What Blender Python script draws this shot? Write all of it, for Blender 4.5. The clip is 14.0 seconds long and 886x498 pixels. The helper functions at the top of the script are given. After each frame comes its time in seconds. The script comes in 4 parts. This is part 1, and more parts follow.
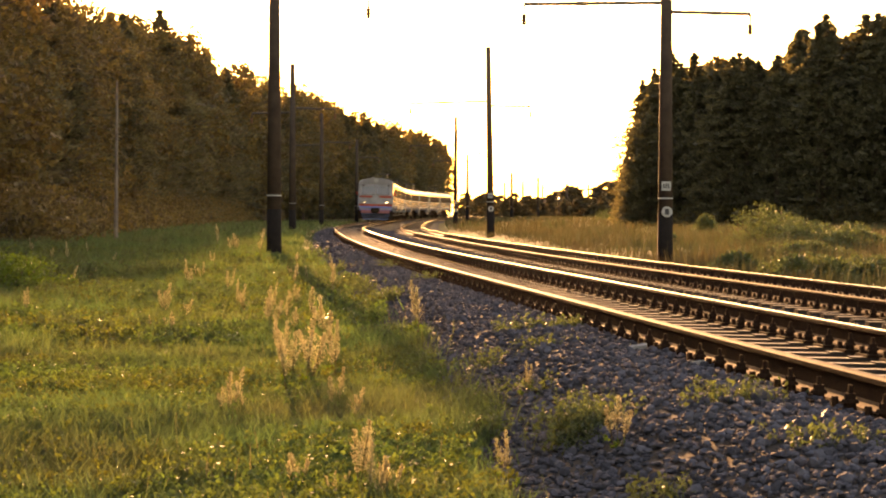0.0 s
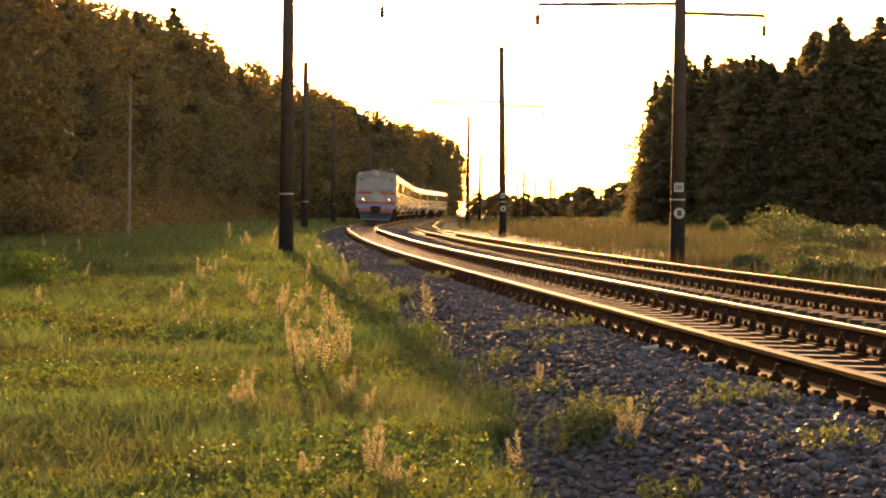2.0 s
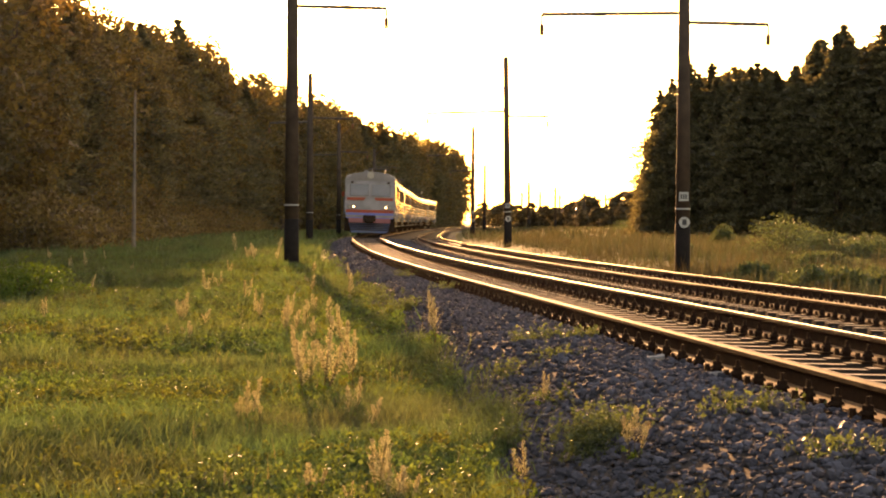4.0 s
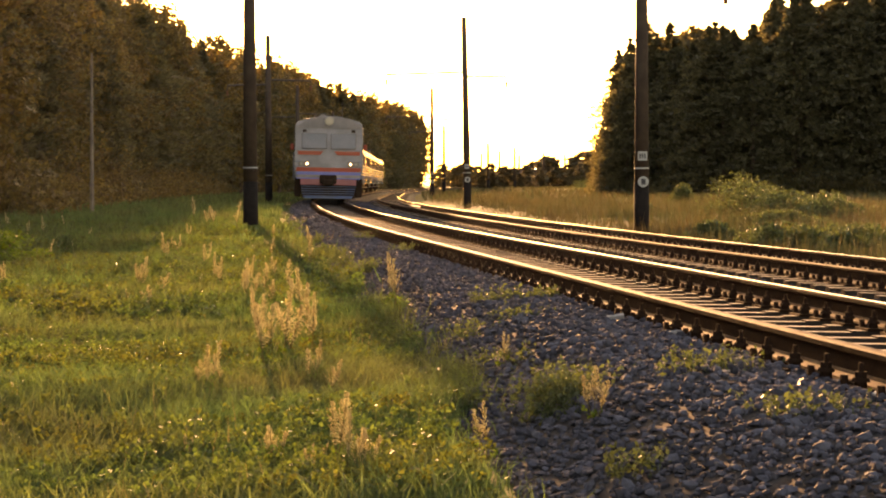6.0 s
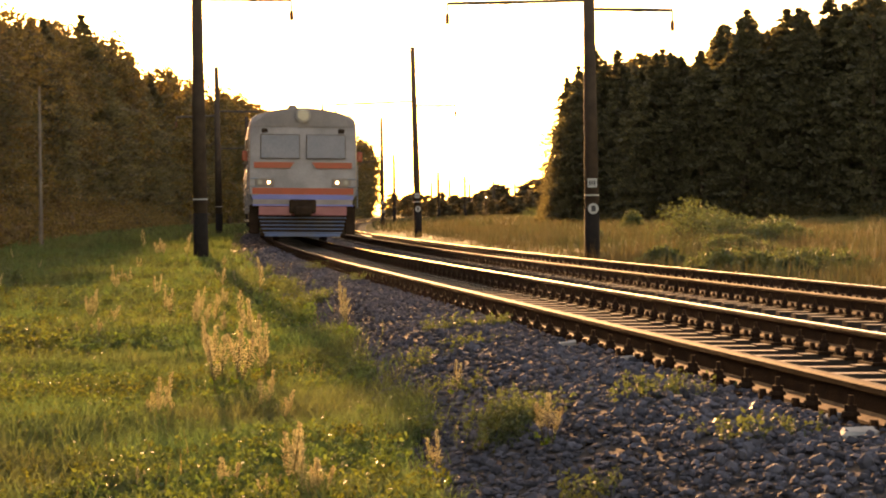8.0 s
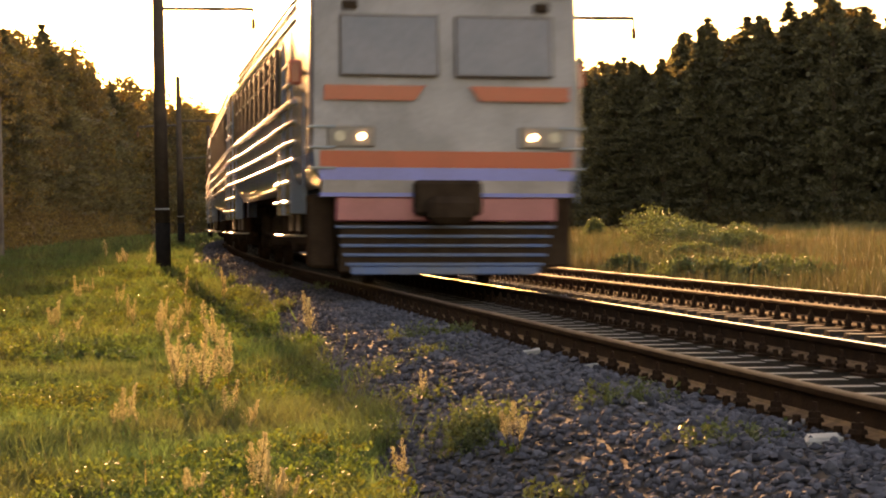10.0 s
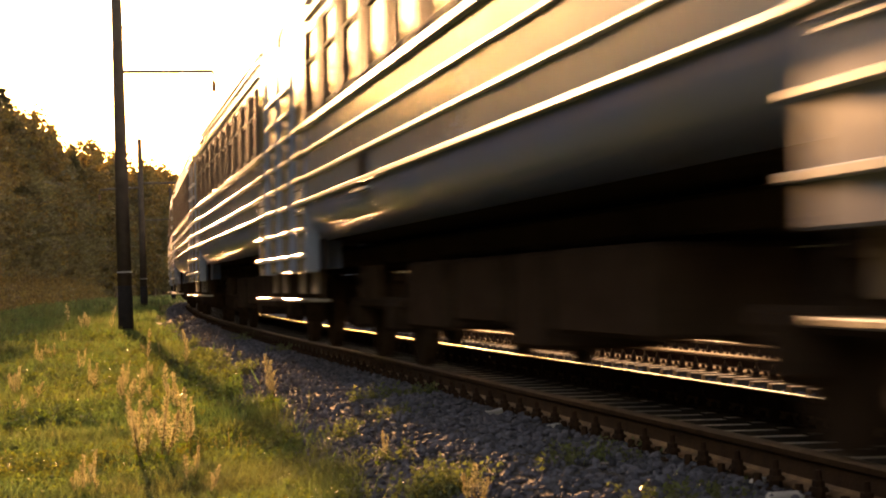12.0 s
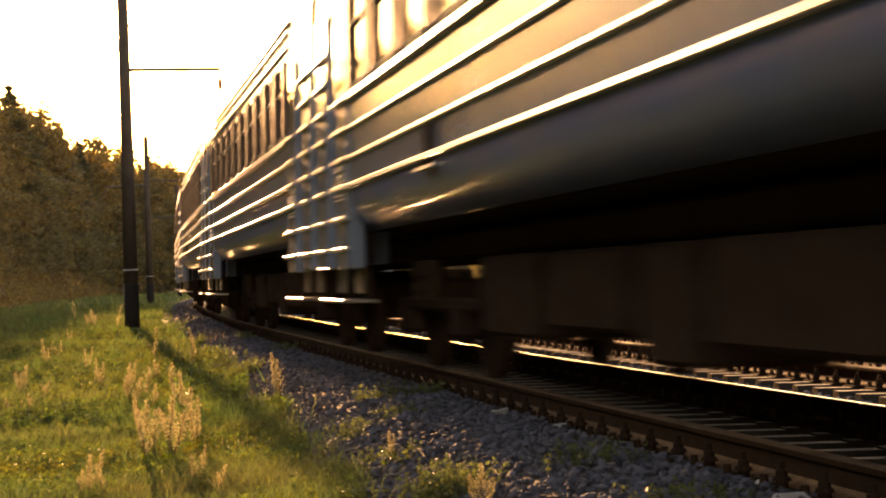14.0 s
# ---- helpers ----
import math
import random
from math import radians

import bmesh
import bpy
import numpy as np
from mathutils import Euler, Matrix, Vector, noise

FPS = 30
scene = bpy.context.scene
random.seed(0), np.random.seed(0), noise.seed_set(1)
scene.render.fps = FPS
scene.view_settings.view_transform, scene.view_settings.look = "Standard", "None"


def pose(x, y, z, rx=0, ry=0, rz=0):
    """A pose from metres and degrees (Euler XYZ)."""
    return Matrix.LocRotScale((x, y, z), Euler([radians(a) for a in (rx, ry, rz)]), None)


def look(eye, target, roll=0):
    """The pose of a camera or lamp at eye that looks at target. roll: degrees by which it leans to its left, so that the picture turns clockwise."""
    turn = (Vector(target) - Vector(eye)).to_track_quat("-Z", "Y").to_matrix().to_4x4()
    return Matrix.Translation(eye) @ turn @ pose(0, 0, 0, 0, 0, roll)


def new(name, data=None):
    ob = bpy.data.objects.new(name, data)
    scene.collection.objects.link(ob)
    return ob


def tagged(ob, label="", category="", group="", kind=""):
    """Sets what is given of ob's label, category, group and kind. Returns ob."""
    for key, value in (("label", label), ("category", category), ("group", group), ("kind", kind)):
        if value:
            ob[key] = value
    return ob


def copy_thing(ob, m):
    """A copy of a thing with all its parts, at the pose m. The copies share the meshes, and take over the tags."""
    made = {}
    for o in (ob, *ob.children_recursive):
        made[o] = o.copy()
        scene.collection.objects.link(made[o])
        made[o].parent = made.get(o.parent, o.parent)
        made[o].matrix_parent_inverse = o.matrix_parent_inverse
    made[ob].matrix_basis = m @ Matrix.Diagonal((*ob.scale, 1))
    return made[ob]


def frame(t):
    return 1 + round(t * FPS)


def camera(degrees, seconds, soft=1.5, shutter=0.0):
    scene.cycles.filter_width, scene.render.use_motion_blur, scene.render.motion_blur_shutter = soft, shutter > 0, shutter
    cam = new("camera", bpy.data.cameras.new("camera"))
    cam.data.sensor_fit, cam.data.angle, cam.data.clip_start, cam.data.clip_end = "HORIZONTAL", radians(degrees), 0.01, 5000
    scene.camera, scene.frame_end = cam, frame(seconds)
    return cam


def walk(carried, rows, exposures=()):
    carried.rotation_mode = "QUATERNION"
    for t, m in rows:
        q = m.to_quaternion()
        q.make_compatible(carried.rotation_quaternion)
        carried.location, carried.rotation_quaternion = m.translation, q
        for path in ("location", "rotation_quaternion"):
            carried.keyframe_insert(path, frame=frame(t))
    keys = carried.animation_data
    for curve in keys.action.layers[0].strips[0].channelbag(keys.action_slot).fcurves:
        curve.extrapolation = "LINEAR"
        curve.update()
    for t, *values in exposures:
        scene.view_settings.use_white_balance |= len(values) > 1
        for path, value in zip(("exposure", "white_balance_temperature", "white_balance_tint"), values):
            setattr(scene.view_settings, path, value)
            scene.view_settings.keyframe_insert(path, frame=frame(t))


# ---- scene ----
cam = camera(25.62, 14.0, soft=2.0, shutter=0.8)
PATH = [
    (0, pose(0, 0, 0.829, 88.973, -0.182, 0.003)),
    (0.5, pose(0, -0.009, 0.835, 88.864, -0.355, -0.228)),
    (1, pose(-0.004, -0.001, 0.829, 88.736, -0.615, -0.56)),
    (1.5, pose(-0.004, -0.011, 0.829, 88.567, -0.624, -0.168)),
    (2, pose(-0.005, 0.002, 0.831, 88.958, -0.614, 0.356)),
    (4.5, pose(-0.004, -0.018, 0.833, 89.262, -0.154, 0.547)),
    (5, pose(0.003, -0.011, 0.824, 88.927, 0.188, 0.464)),
    (5.5, pose(0, 0.001, 0.83, 88.222, 0.022, -0.669)),
    (6, pose(0.002, -0.003, 0.832, 88.124, 0.178, -0.683)),
    (6.5, pose(0.002, 0, 0.833, 88.329, 0.333, -0.863)),
    (7, pose(-0.004, -0.008, 0.831, 88.604, 0.633, -1.286)),
    (7.5, pose(0.003, -0.008, 0.832, 88.945, 0.729, -1.601)),
    (8, pose(0.003, -0.002, 0.828, 88.967, 0.869, -2.135)),
    (8.5, pose(-0.005, -0.009, 0.832, 88.983, 1.122, -2.411)),
    (11, pose(-0.009, -0.006, 0.83, 89.898, 1.023, -3.51)),
    (11.5, pose(-0.012, -0.006, 0.832, 90.497, 1.362, -3.333)),
    (12, pose(0.02, -0.004, 0.849, 90.89, 1.876, -4.30)),
    (12.5, pose(0.02, -0.005, 0.871, 90.941, 2.23, -3.965)),
    (13, pose(0.002, -0.005, 0.85, 90.783, 1.827, -3.542)),
    (13.5, pose(0.02, -0.006, 0.856, 90.739, 1.747, -3.73)),
    (14, pose(0.022, -0.006, 0.869, 90.806, 1.911, -4.115)),
]
walk(cam, PATH, [(0.0, 2.1, 10200, 29), (2.0, 2.0, 10200, 29), (8.7, 2.05, 10200, 29), (10.8, 2.28, 10200, 30), (14.0, 2.28, 10200, 30)])

# ---- world and sun ----
SUN_AZ, SUN_EL = radians(-6.9), radians(6.8)
world = bpy.data.worlds.new("world")
scene.world = world
world.use_nodes = True
wn = world.node_tree.nodes
sky = wn.new("ShaderNodeTexSky")
sky.sky_type, sky.sun_disc = "NISHITA", False
sky.sun_elevation, sky.sun_rotation = SUN_EL, SUN_AZ
sky.air_density, sky.dust_density, sky.ozone_density = 1.0, 1.6, 1.0
wn["Background"].inputs[1].default_value = 0.15
world.node_tree.links.new(sky.outputs[0], wn["Background"].inputs[0])
sun = new("sun", bpy.data.lights.new("sun", "SUN"))
sun.data.energy, sun.data.angle, sun.data.color = 4.5, radians(0.7), (1.0, 0.65, 0.35)
sun.matrix_world = look((math.sin(SUN_AZ) * 100, math.cos(SUN_AZ) * 100, math.tan(SUN_EL) * 100), (0, 0, 0))

# ---- materials ----


def material(name, base, rough=0.8, metal=0.0, spread=0.25, scale=6.0, fine=60.0, bump=0.2, island=0.0, coat=0.0, second=None, coords="Object", trans=0.0, per_object=0.0, spec=0.5, through_tint=(1, 1, 1), wave=0.0):
    """Base colour varied by two noises, with relief. second: colour of stains. trans: light let through thin leaves."""
    m = bpy.data.materials.new(name)
    m.use_nodes = True
    nt = m.node_tree
    n, link = nt.nodes, nt.links.new
    bsdf = n["Principled BSDF"]
    tc = n.new("ShaderNodeTexCoord")
    big, small = n.new("ShaderNodeTexNoise"), n.new("ShaderNodeTexNoise")
    big.inputs["Scale"].default_value, small.inputs["Scale"].default_value = scale, fine
    big.inputs["Detail"].default_value, small.inputs["Detail"].default_value = 4, 2
    for t in (big, small):
        link(tc.outputs[coords], t.inputs["Vector"])
    mix = n.new("ShaderNodeMix")
    mix.data_type = "RGBA"
    other = second or tuple(c * (1 - spread) for c in base)
    mix.inputs["A"].default_value = (*base, 1)
    mix.inputs["B"].default_value = (*other, 1)
    ramp = n.new("ShaderNodeMapRange")
    ramp.inputs[1].default_value, ramp.inputs[2].default_value = 0.38, 0.66
    link(big.outputs["Fac"], ramp.inputs[0])
    link(ramp.outputs[0], mix.inputs["Factor"])
    hsv = n.new("ShaderNodeHueSaturation")
    link(mix.outputs["Result"], hsv.inputs["Color"])
    val = n.new("ShaderNodeMath")
    val.operation = "MULTIPLY_ADD"
    link(small.outputs["Fac"], val.inputs[0])
    val.inputs[1].default_value, val.inputs[2].default_value = spread * 1.6, 1 - spread * 0.8
    last = val
    for amount, node, socket in ((island, "ShaderNodeNewGeometry", "Random Per Island"), (per_object, "ShaderNodeObjectInfo", "Random")):
        if amount:
            g = n.new(node)
            add = n.new("ShaderNodeMath")
            add.operation = "MULTIPLY_ADD"
            link(g.outputs[socket], add.inputs[0])
            add.inputs[1].default_value = amount
            link(last.outputs[0], add.inputs[2])
            shift = n.new("ShaderNodeMath")
            shift.operation = "SUBTRACT"
            link(add.outputs[0], shift.inputs[0])
            shift.inputs[1].default_value = amount / 2
            last = shift
    link(last.outputs[0], hsv.inputs["Value"])
    link(hsv.outputs["Color"], bsdf.inputs["Base Color"])
    bsdf.inputs["Roughness"].default_value, bsdf.inputs["Metallic"].default_value = rough, metal
    bsdf.inputs["Specular IOR Level"].default_value = spec
    bsdf.inputs["Coat Weight"].default_value, bsdf.inputs["Coat Roughness"].default_value = coat, 0.08
    if bump:
        b = n.new("ShaderNodeBump")
        b.inputs["Strength"].default_value, b.inputs["Distance"].default_value = bump, 0.01
        link(small.outputs["Fac"], b.inputs["Height"])
        link(b.outputs[0], bsdf.inputs["Normal"])
    if wave:
        w = n.new("ShaderNodeBump")
        w.inputs["Strength"].default_value, w.inputs["Distance"].default_value = wave, 0.02
        link(big.outputs["Fac"], w.inputs["Height"])
        link(w.outputs[0], b.inputs["Normal"])
    if trans:
        tr = n.new("ShaderNodeBsdfTranslucent")
        tint = n.new("ShaderNodeMix")
        tint.data_type, tint.blend_type = "RGBA", "MULTIPLY"
        tint.inputs["Factor"].default_value = 1.0
        link(hsv.outputs["Color"], tint.inputs["A"])
        tint.inputs["B"].default_value = (*through_tint, 1)
        link(tint.outputs["Result"], tr.inputs["Color"])
        sh = n.new("ShaderNodeMixShader")
        sh.inputs[0].default_value = trans
        link(bsdf.outputs[0], sh.inputs[1])
        link(tr.outputs[0], sh.inputs[2])
        link(sh.outputs[0], n["Material Output"].inputs["Surface"])
    return m


SOIL = material("soil", (0.10, 0.10, 0.035), 0.95, scale=0.6, fine=20, second=(0.07, 0.055, 0.03), spec=0.05)
GRASS = material("grass", (0.072, 0.126, 0.046), 0.55, scale=0.5, fine=4, spread=0.35, island=0.95, bump=0, second=(0.098, 0.110, 0.046), trans=0.5, through_tint=(1.2, 1.2, 0.95))
DRY_GRASS = material("dry_grass", (0.12, 0.085, 0.034), 0.7, scale=0.3, fine=3, spread=0.3, island=0.5, bump=0, second=(0.055, 0.075, 0.024), trans=0.3)
DRY_STRAW = material("dry_straw", (0.30, 0.23, 0.10), 0.7, scale=2, fine=20, island=0.5, bump=0, trans=0.45)
SEED = material("seed", (0.52, 0.49, 0.30), 0.8, scale=8, fine=60, spread=0.25, island=0.4, bump=0, trans=0.5, second=(0.45, 0.37, 0.22), through_tint=(1.0, 1.0, 0.9))
STALK = material("stalk", (0.12, 0.09, 0.03), 0.7, scale=20, fine=90, trans=0.2)
WEED = material("weed", (0.08, 0.14, 0.025), 0.5, scale=3, fine=30, island=0.5, bump=0, trans=0.5, through_tint=(1.6, 1.4, 0.6))
BUSH = material("bush_leaf", (0.095, 0.12, 0.05), 0.55, scale=2, fine=20, island=0.6, bump=0, trans=0.45, through_tint=(1.1, 1.1, 0.8))
HERB = material("herb_leaf", (0.072, 0.12, 0.045), 0.6, scale=0.8, fine=12, island=0.9, bump=0, trans=0.45, second=(0.095, 0.10, 0.03), through_tint=(1.2, 1.2, 0.6), spec=0.3)
HERB_DARK = material("clover_leaf", (0.045, 0.085, 0.025), 0.5, scale=0.8, fine=12, island=0.7, bump=0, trans=0.35, second=(0.07, 0.075, 0.03))
PETAL = material("petal", (0.75, 0.74, 0.68), 0.6, scale=5, fine=40, bump=0, trans=0.3)
BED_OILY = material("oily_bed", (0.024, 0.019, 0.016), 0.95, scale=4, fine=50, spread=0.5, bump=0.3, spec=0.03)
BALLAST_BED = material("ballast_bed", (0.075, 0.066, 0.062), 0.95, scale=4, fine=50, spread=0.5, bump=0.3, spec=0.05)
STONE = material("stone", (0.096, 0.096, 0.118), 0.92, scale=3, fine=40, spread=0.3, island=0.8, bump=0.3, spec=0.12)
STONE_OILY = material("stone_oily", (0.030, 0.024, 0.021), 0.8, scale=3, fine=40, spread=0.3, island=0.8, bump=0.3, spec=0.2)
STONE_PART = material("stone_single", (0.096, 0.096, 0.118), 0.92, scale=3, fine=40, spread=0.3, per_object=0.8, bump=0.3, spec=0.12)
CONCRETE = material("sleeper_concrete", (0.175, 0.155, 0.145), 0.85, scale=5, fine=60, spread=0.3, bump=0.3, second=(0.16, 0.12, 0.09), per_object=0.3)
# Sleeper sides: grime, with the shade below the tops darkened into the colour.
SLEEPER_SIDE = material("sleeper_grime_shade", (0.040, 0.031, 0.025), 0.95, scale=5, fine=60, spread=0.4, bump=0.3, second=(0.07, 0.055, 0.045), spec=0.05)
POLE_CONCRETE = material("pole_concrete", (0.085, 0.060, 0.047), 0.9, scale=3, fine=50, spread=0.3, bump=0.3, second=(0.058, 0.041, 0.033), spec=0.2)
TAR = material("tar", (0.024, 0.019, 0.017), 0.9, scale=6, fine=50, bump=0.3, spec=0.08)
RAIL_TOP = material("rail_top", (0.34, 0.32, 0.30), 0.13, 1.0, spread=0.2, scale=3, fine=80, bump=0.04)
RAIL_DULL = material("rail_dull", (0.10, 0.066, 0.045), 0.7, 0.0, spread=0.25, scale=3, fine=60, bump=0.06, spec=0.06, second=(0.075, 0.045, 0.03))
# Rust of the rail foot, paler than the web: golden sunlight put into the colour.
RAIL_FOOT_LIT = material("rail_foot_lit", (0.17, 0.10, 0.055), 0.7, scale=6, fine=60, spread=0.35, bump=0.2, second=(0.08, 0.045, 0.028), spec=0.1)
RUST = material("rust", (0.045, 0.024, 0.014), 0.8, 0.0, scale=6, fine=70, spread=0.35, bump=0.3, second=(0.03, 0.017, 0.012), spec=0.03)
STEEL = material("steel", (0.10, 0.085, 0.075), 0.5, 0.7, scale=10, fine=80, bump=0.1)
STEP_EDGE = material("step_steel", (0.33, 0.30, 0.27), 0.35, 0.8, scale=10, fine=80, spread=0.3, bump=0.1)
SIGN_WHITE = material("sign_white", (0.40, 0.40, 0.39), 0.5, scale=20, fine=90, spread=0.15, bump=0.05)
SIGN_DARK = material("sign_dark", (0.04, 0.04, 0.05), 0.6, bump=0)
PAINT_GREY = material("paint_grey", (0.185, 0.23, 0.305), 0.2, spread=0.14, scale=1.6, fine=25, bump=0.02, coat=0.45, wave=0.3, second=(0.21, 0.235, 0.28), spec=0.4)
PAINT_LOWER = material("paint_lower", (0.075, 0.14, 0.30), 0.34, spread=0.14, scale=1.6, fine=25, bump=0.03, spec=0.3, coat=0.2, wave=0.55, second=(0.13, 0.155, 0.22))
PAINT_RIB = material("paint_rib", (0.40, 0.40, 0.41), 0.3, spread=0.16, scale=3, fine=30, bump=0.03, coat=0.4)
PAINT_FRONT = material("paint_front", (0.30, 0.265, 0.28), 0.42, spread=0.22, scale=1.3, fine=18, bump=0.05, coat=0.2, wave=0.4, second=(0.20, 0.175, 0.185))
STEP_PLATE = material("step_plate", (0.17, 0.13, 0.095), 0.6, spread=0.3, scale=5, fine=40, bump=0.15, second=(0.10, 0.075, 0.055), spec=0.3)
PAINT_BLUE = material("paint_blue", (0.13, 0.17, 0.52), 0.35, spread=0.14, scale=2, fine=25, bump=0.03, coat=0.4)
PAINT_RED = material("paint_red", (0.40, 0.035, 0.018), 0.35, spread=0.14, scale=2, fine=25, bump=0.03, coat=0.4)
PAINT_PINK = material("paint_pink", (0.40, 0.12, 0.14), 0.4, spread=0.18, scale=2, fine=25, bump=0.03, coat=0.3)
ROOF_PAINT = material("roof_paint", (0.34, 0.31, 0.29), 0.5, spread=0.2, scale=1, fine=20, bump=0.05, spec=0.35)
BROW = material("brow_paint", (0.24, 0.20, 0.18), 0.5, spread=0.2, scale=2, fine=20, bump=0.05)
# Leaves of the far trees, lightened to tan so distance haze is in the colour.
HAZY_LEAF = material("hazy_leaf", (0.15, 0.125, 0.07), 0.7, scale=0.3, fine=3, island=0.5, bump=0, trans=0.5)
UNDER = material("underframe", (0.052, 0.034, 0.024), 0.85, scale=4, fine=40, spread=0.35, bump=0.2, second=(0.035, 0.022, 0.016), spec=0.0)
FRAME = material("window_frame", (0.10, 0.065, 0.045), 0.5, spread=0.2, scale=4, fine=40, bump=0.05, spec=0.3)
RUBBER = material("rubber", (0.02, 0.02, 0.02), 0.8, bump=0.1)
GLASS = material("train_glass", (0.03, 0.03, 0.035), 0.05, spread=0.1, bump=0, spec=0.5)
# Windscreen glass: the mauve reflection of the sky is put into the base colour.
SCREEN = material("windscreen_glass", (0.135, 0.105, 0.105), 0.08, spread=0.3, scale=1.2, fine=12, bump=0, coat=0.6, second=(0.10, 0.085, 0.09))
LENS = material("lamp_lens", (0.40, 0.38, 0.35), 0.1, spread=0.1, bump=0, coat=0.5)
BARK = material("bark", (0.11, 0.075, 0.05), 0.95, scale=4, fine=30, bump=0.6)
BIRCH = material("birch_bark", (0.22, 0.18, 0.14), 0.85, scale=3, fine=30, spread=0.4, second=(0.12, 0.1, 0.09))
LEAF = material("leaf", (0.12, 0.105, 0.05), 0.55, scale=0.3, fine=3, spread=0.3, island=0.7, bump=0, trans=0.5, second=(0.10, 0.078, 0.038), per_object=0.3, through_tint=(1.8, 1.45, 0.85))
NEEDLE = material("needle", (0.12, 0.112, 0.072), 0.6, scale=0.3, fine=3, spread=0.3, island=0.7, bump=0, trans=0.5, per_object=0.3, through_tint=(1.5, 1.4, 0.9))
PORCELAIN = material("porcelain", (0.22, 0.1, 0.06), 0.3, bump=0)
WIRE = material("wire", (0.06, 0.045, 0.04), 0.6, 0.5, bump=0)
HOUSE_WALL = material("house_wall", (0.4, 0.36, 0.3), 0.9, scale=1, fine=8)
HOUSE_ROOF = material("house_roof", (0.12, 0.08, 0.07), 0.9, scale=1, fine=8)


def glowing(name, colour, strength):
    m = bpy.data.materials.new(name)
    m.use_nodes = True
    b = m.node_tree.nodes["Principled BSDF"]
    b.inputs["Base Color"].default_value = (0.8, 0.75, 0.6, 1)
    b.inputs["Emission Color"].default_value = (*colour, 1)
    b.inputs["Emission Strength"].default_value = strength
    return m


HEADLIGHT = glowing("headlight_glow", (1.0, 0.72, 0.38), 5.0)

# ---- mesh helpers ----


def array_mesh(name, verts, faces, mats, index=None, smooth=False):
    """A mesh from arrays: faces is an (n, k) array of corners."""
    me = bpy.data.meshes.new(name)
    verts, faces = np.asarray(verts, dtype=np.float32), np.asarray(faces, dtype=np.int32)
    n, k = faces.shape
    me.vertices.add(len(verts))
    me.vertices.foreach_set("co", verts.ravel())
    me.loops.add(n * k)
    me.loops.foreach_set("vertex_index", faces.ravel())
    me.polygons.add(n)
    me.polygons.foreach_set("loop_start", np.arange(0, n * k, k, dtype=np.int32))
    if index is not None:
        me.polygons.foreach_set("material_index", np.asarray(index, dtype=np.int32))
    me.polygons.foreach_set("use_smooth", np.array(np.broadcast_to(smooth, n)))
    for m in mats:
        me.materials.append(m)
    me.update(calc_edges=True)
    me.validate()
    return me


def to_mesh(name, bm, *mats, smooth=False):
    me = bpy.data.meshes.new(name)
    bmesh.ops.recalc_face_normals(bm, faces=bm.faces)
    for f in bm.faces:
        f.smooth = smooth
    bm.to_mesh(me)
    bm.free()
    for m in mats:
        me.materials.append(m)
    return me


def part(name, me, parent, label="", m=None):
    ob = new(name, me)
    ob.parent = parent
    if m is not None:
        ob.matrix_basis = m
    return tagged(ob, label)


def box(bm, x0, x1, y0, y1, z0, z1, bevel=0.0):
    r = bmesh.ops.create_cube(bm, size=1.0)
    vs = r["verts"]
    for v in vs:
        v.co = ((x0 + x1) / 2 + v.co.x * (x1 - x0), (y0 + y1) / 2 + v.co.y * (y1 - y0), (z0 + z1) / 2 + v.co.z * (z1 - z0))
    if bevel:
        es = list({e for v in vs for e in v.link_edges})
        bmesh.ops.bevel(bm, geom=es, offset=bevel, segments=1, affect="EDGES")


def rod(bm, a, b, r0, r1=None, seg=8):
    a, b = Vector(a), Vector(b)
    m = Matrix.Translation((a + b) / 2) @ (b - a).to_track_quat("Z", "Y").to_matrix().to_4x4()
    bmesh.ops.create_cone(bm, cap_ends=True, segments=seg, radius1=r0, radius2=r0 if r1 is None else r1, depth=(b - a).length, matrix=m)


def box_mesh(name, mat, *dims, bevel=0.0):
    bm = bmesh.new()
    box(bm, *dims, bevel=bevel)
    return to_mesh(name, bm, mat)


# ---- the line of the railway ----
STEP = 0.25
KNOT_S = [0, 15, 30, 50, 75, 100, 140, 190, 250, 425]
KNOT_K = [0.000134, 0.000078, 0.00112, 0.000875, 0.000136, 0.001005, 0.000853, -0.000303, 0.000997, 0.00126]
ARC = np.arange(-160, 425 + STEP, STEP)
curvature = np.where(ARC < 0, 0.0, np.interp(ARC, KNOT_S, KNOT_K))
HEAD = np.concatenate([[0], np.cumsum((curvature[1:] + curvature[:-1]) / 2 * STEP)])
HEAD += -0.11009 - np.interp(0, ARC, HEAD)
east = np.concatenate([[0], np.cumsum((np.sin(HEAD[1:]) + np.sin(HEAD[:-1])) / 2 * STEP)])
north = np.concatenate([[0], np.cumsum((np.cos(HEAD[1:]) + np.cos(HEAD[:-1])) / 2 * STEP)])
east += 3.09332 - np.interp(0, ARC, east)
north += 9.69869 - np.interp(0, ARC, north)
SPACING, DROP, CANT, GAUGE = 4.169, -0.145, 0.035, 0.7975


def rise(s):
    return 2.0e-6 * np.maximum(s, 0) ** 2


def along(s, off=0.0):
    """East, north and heading at the distance s along the near track, off metres to its far side."""
    h = np.interp(s, ARC, HEAD)
    return np.interp(s, ARC, east) + np.cos(h) * off, np.interp(s, ARC, north) - np.sin(h) * off, h


def ease(a, b, x):
    t = np.clip((np.asarray(x, dtype=float) - a) / (b - a), 0, 1)
    return t * t * (3 - 2 * t)


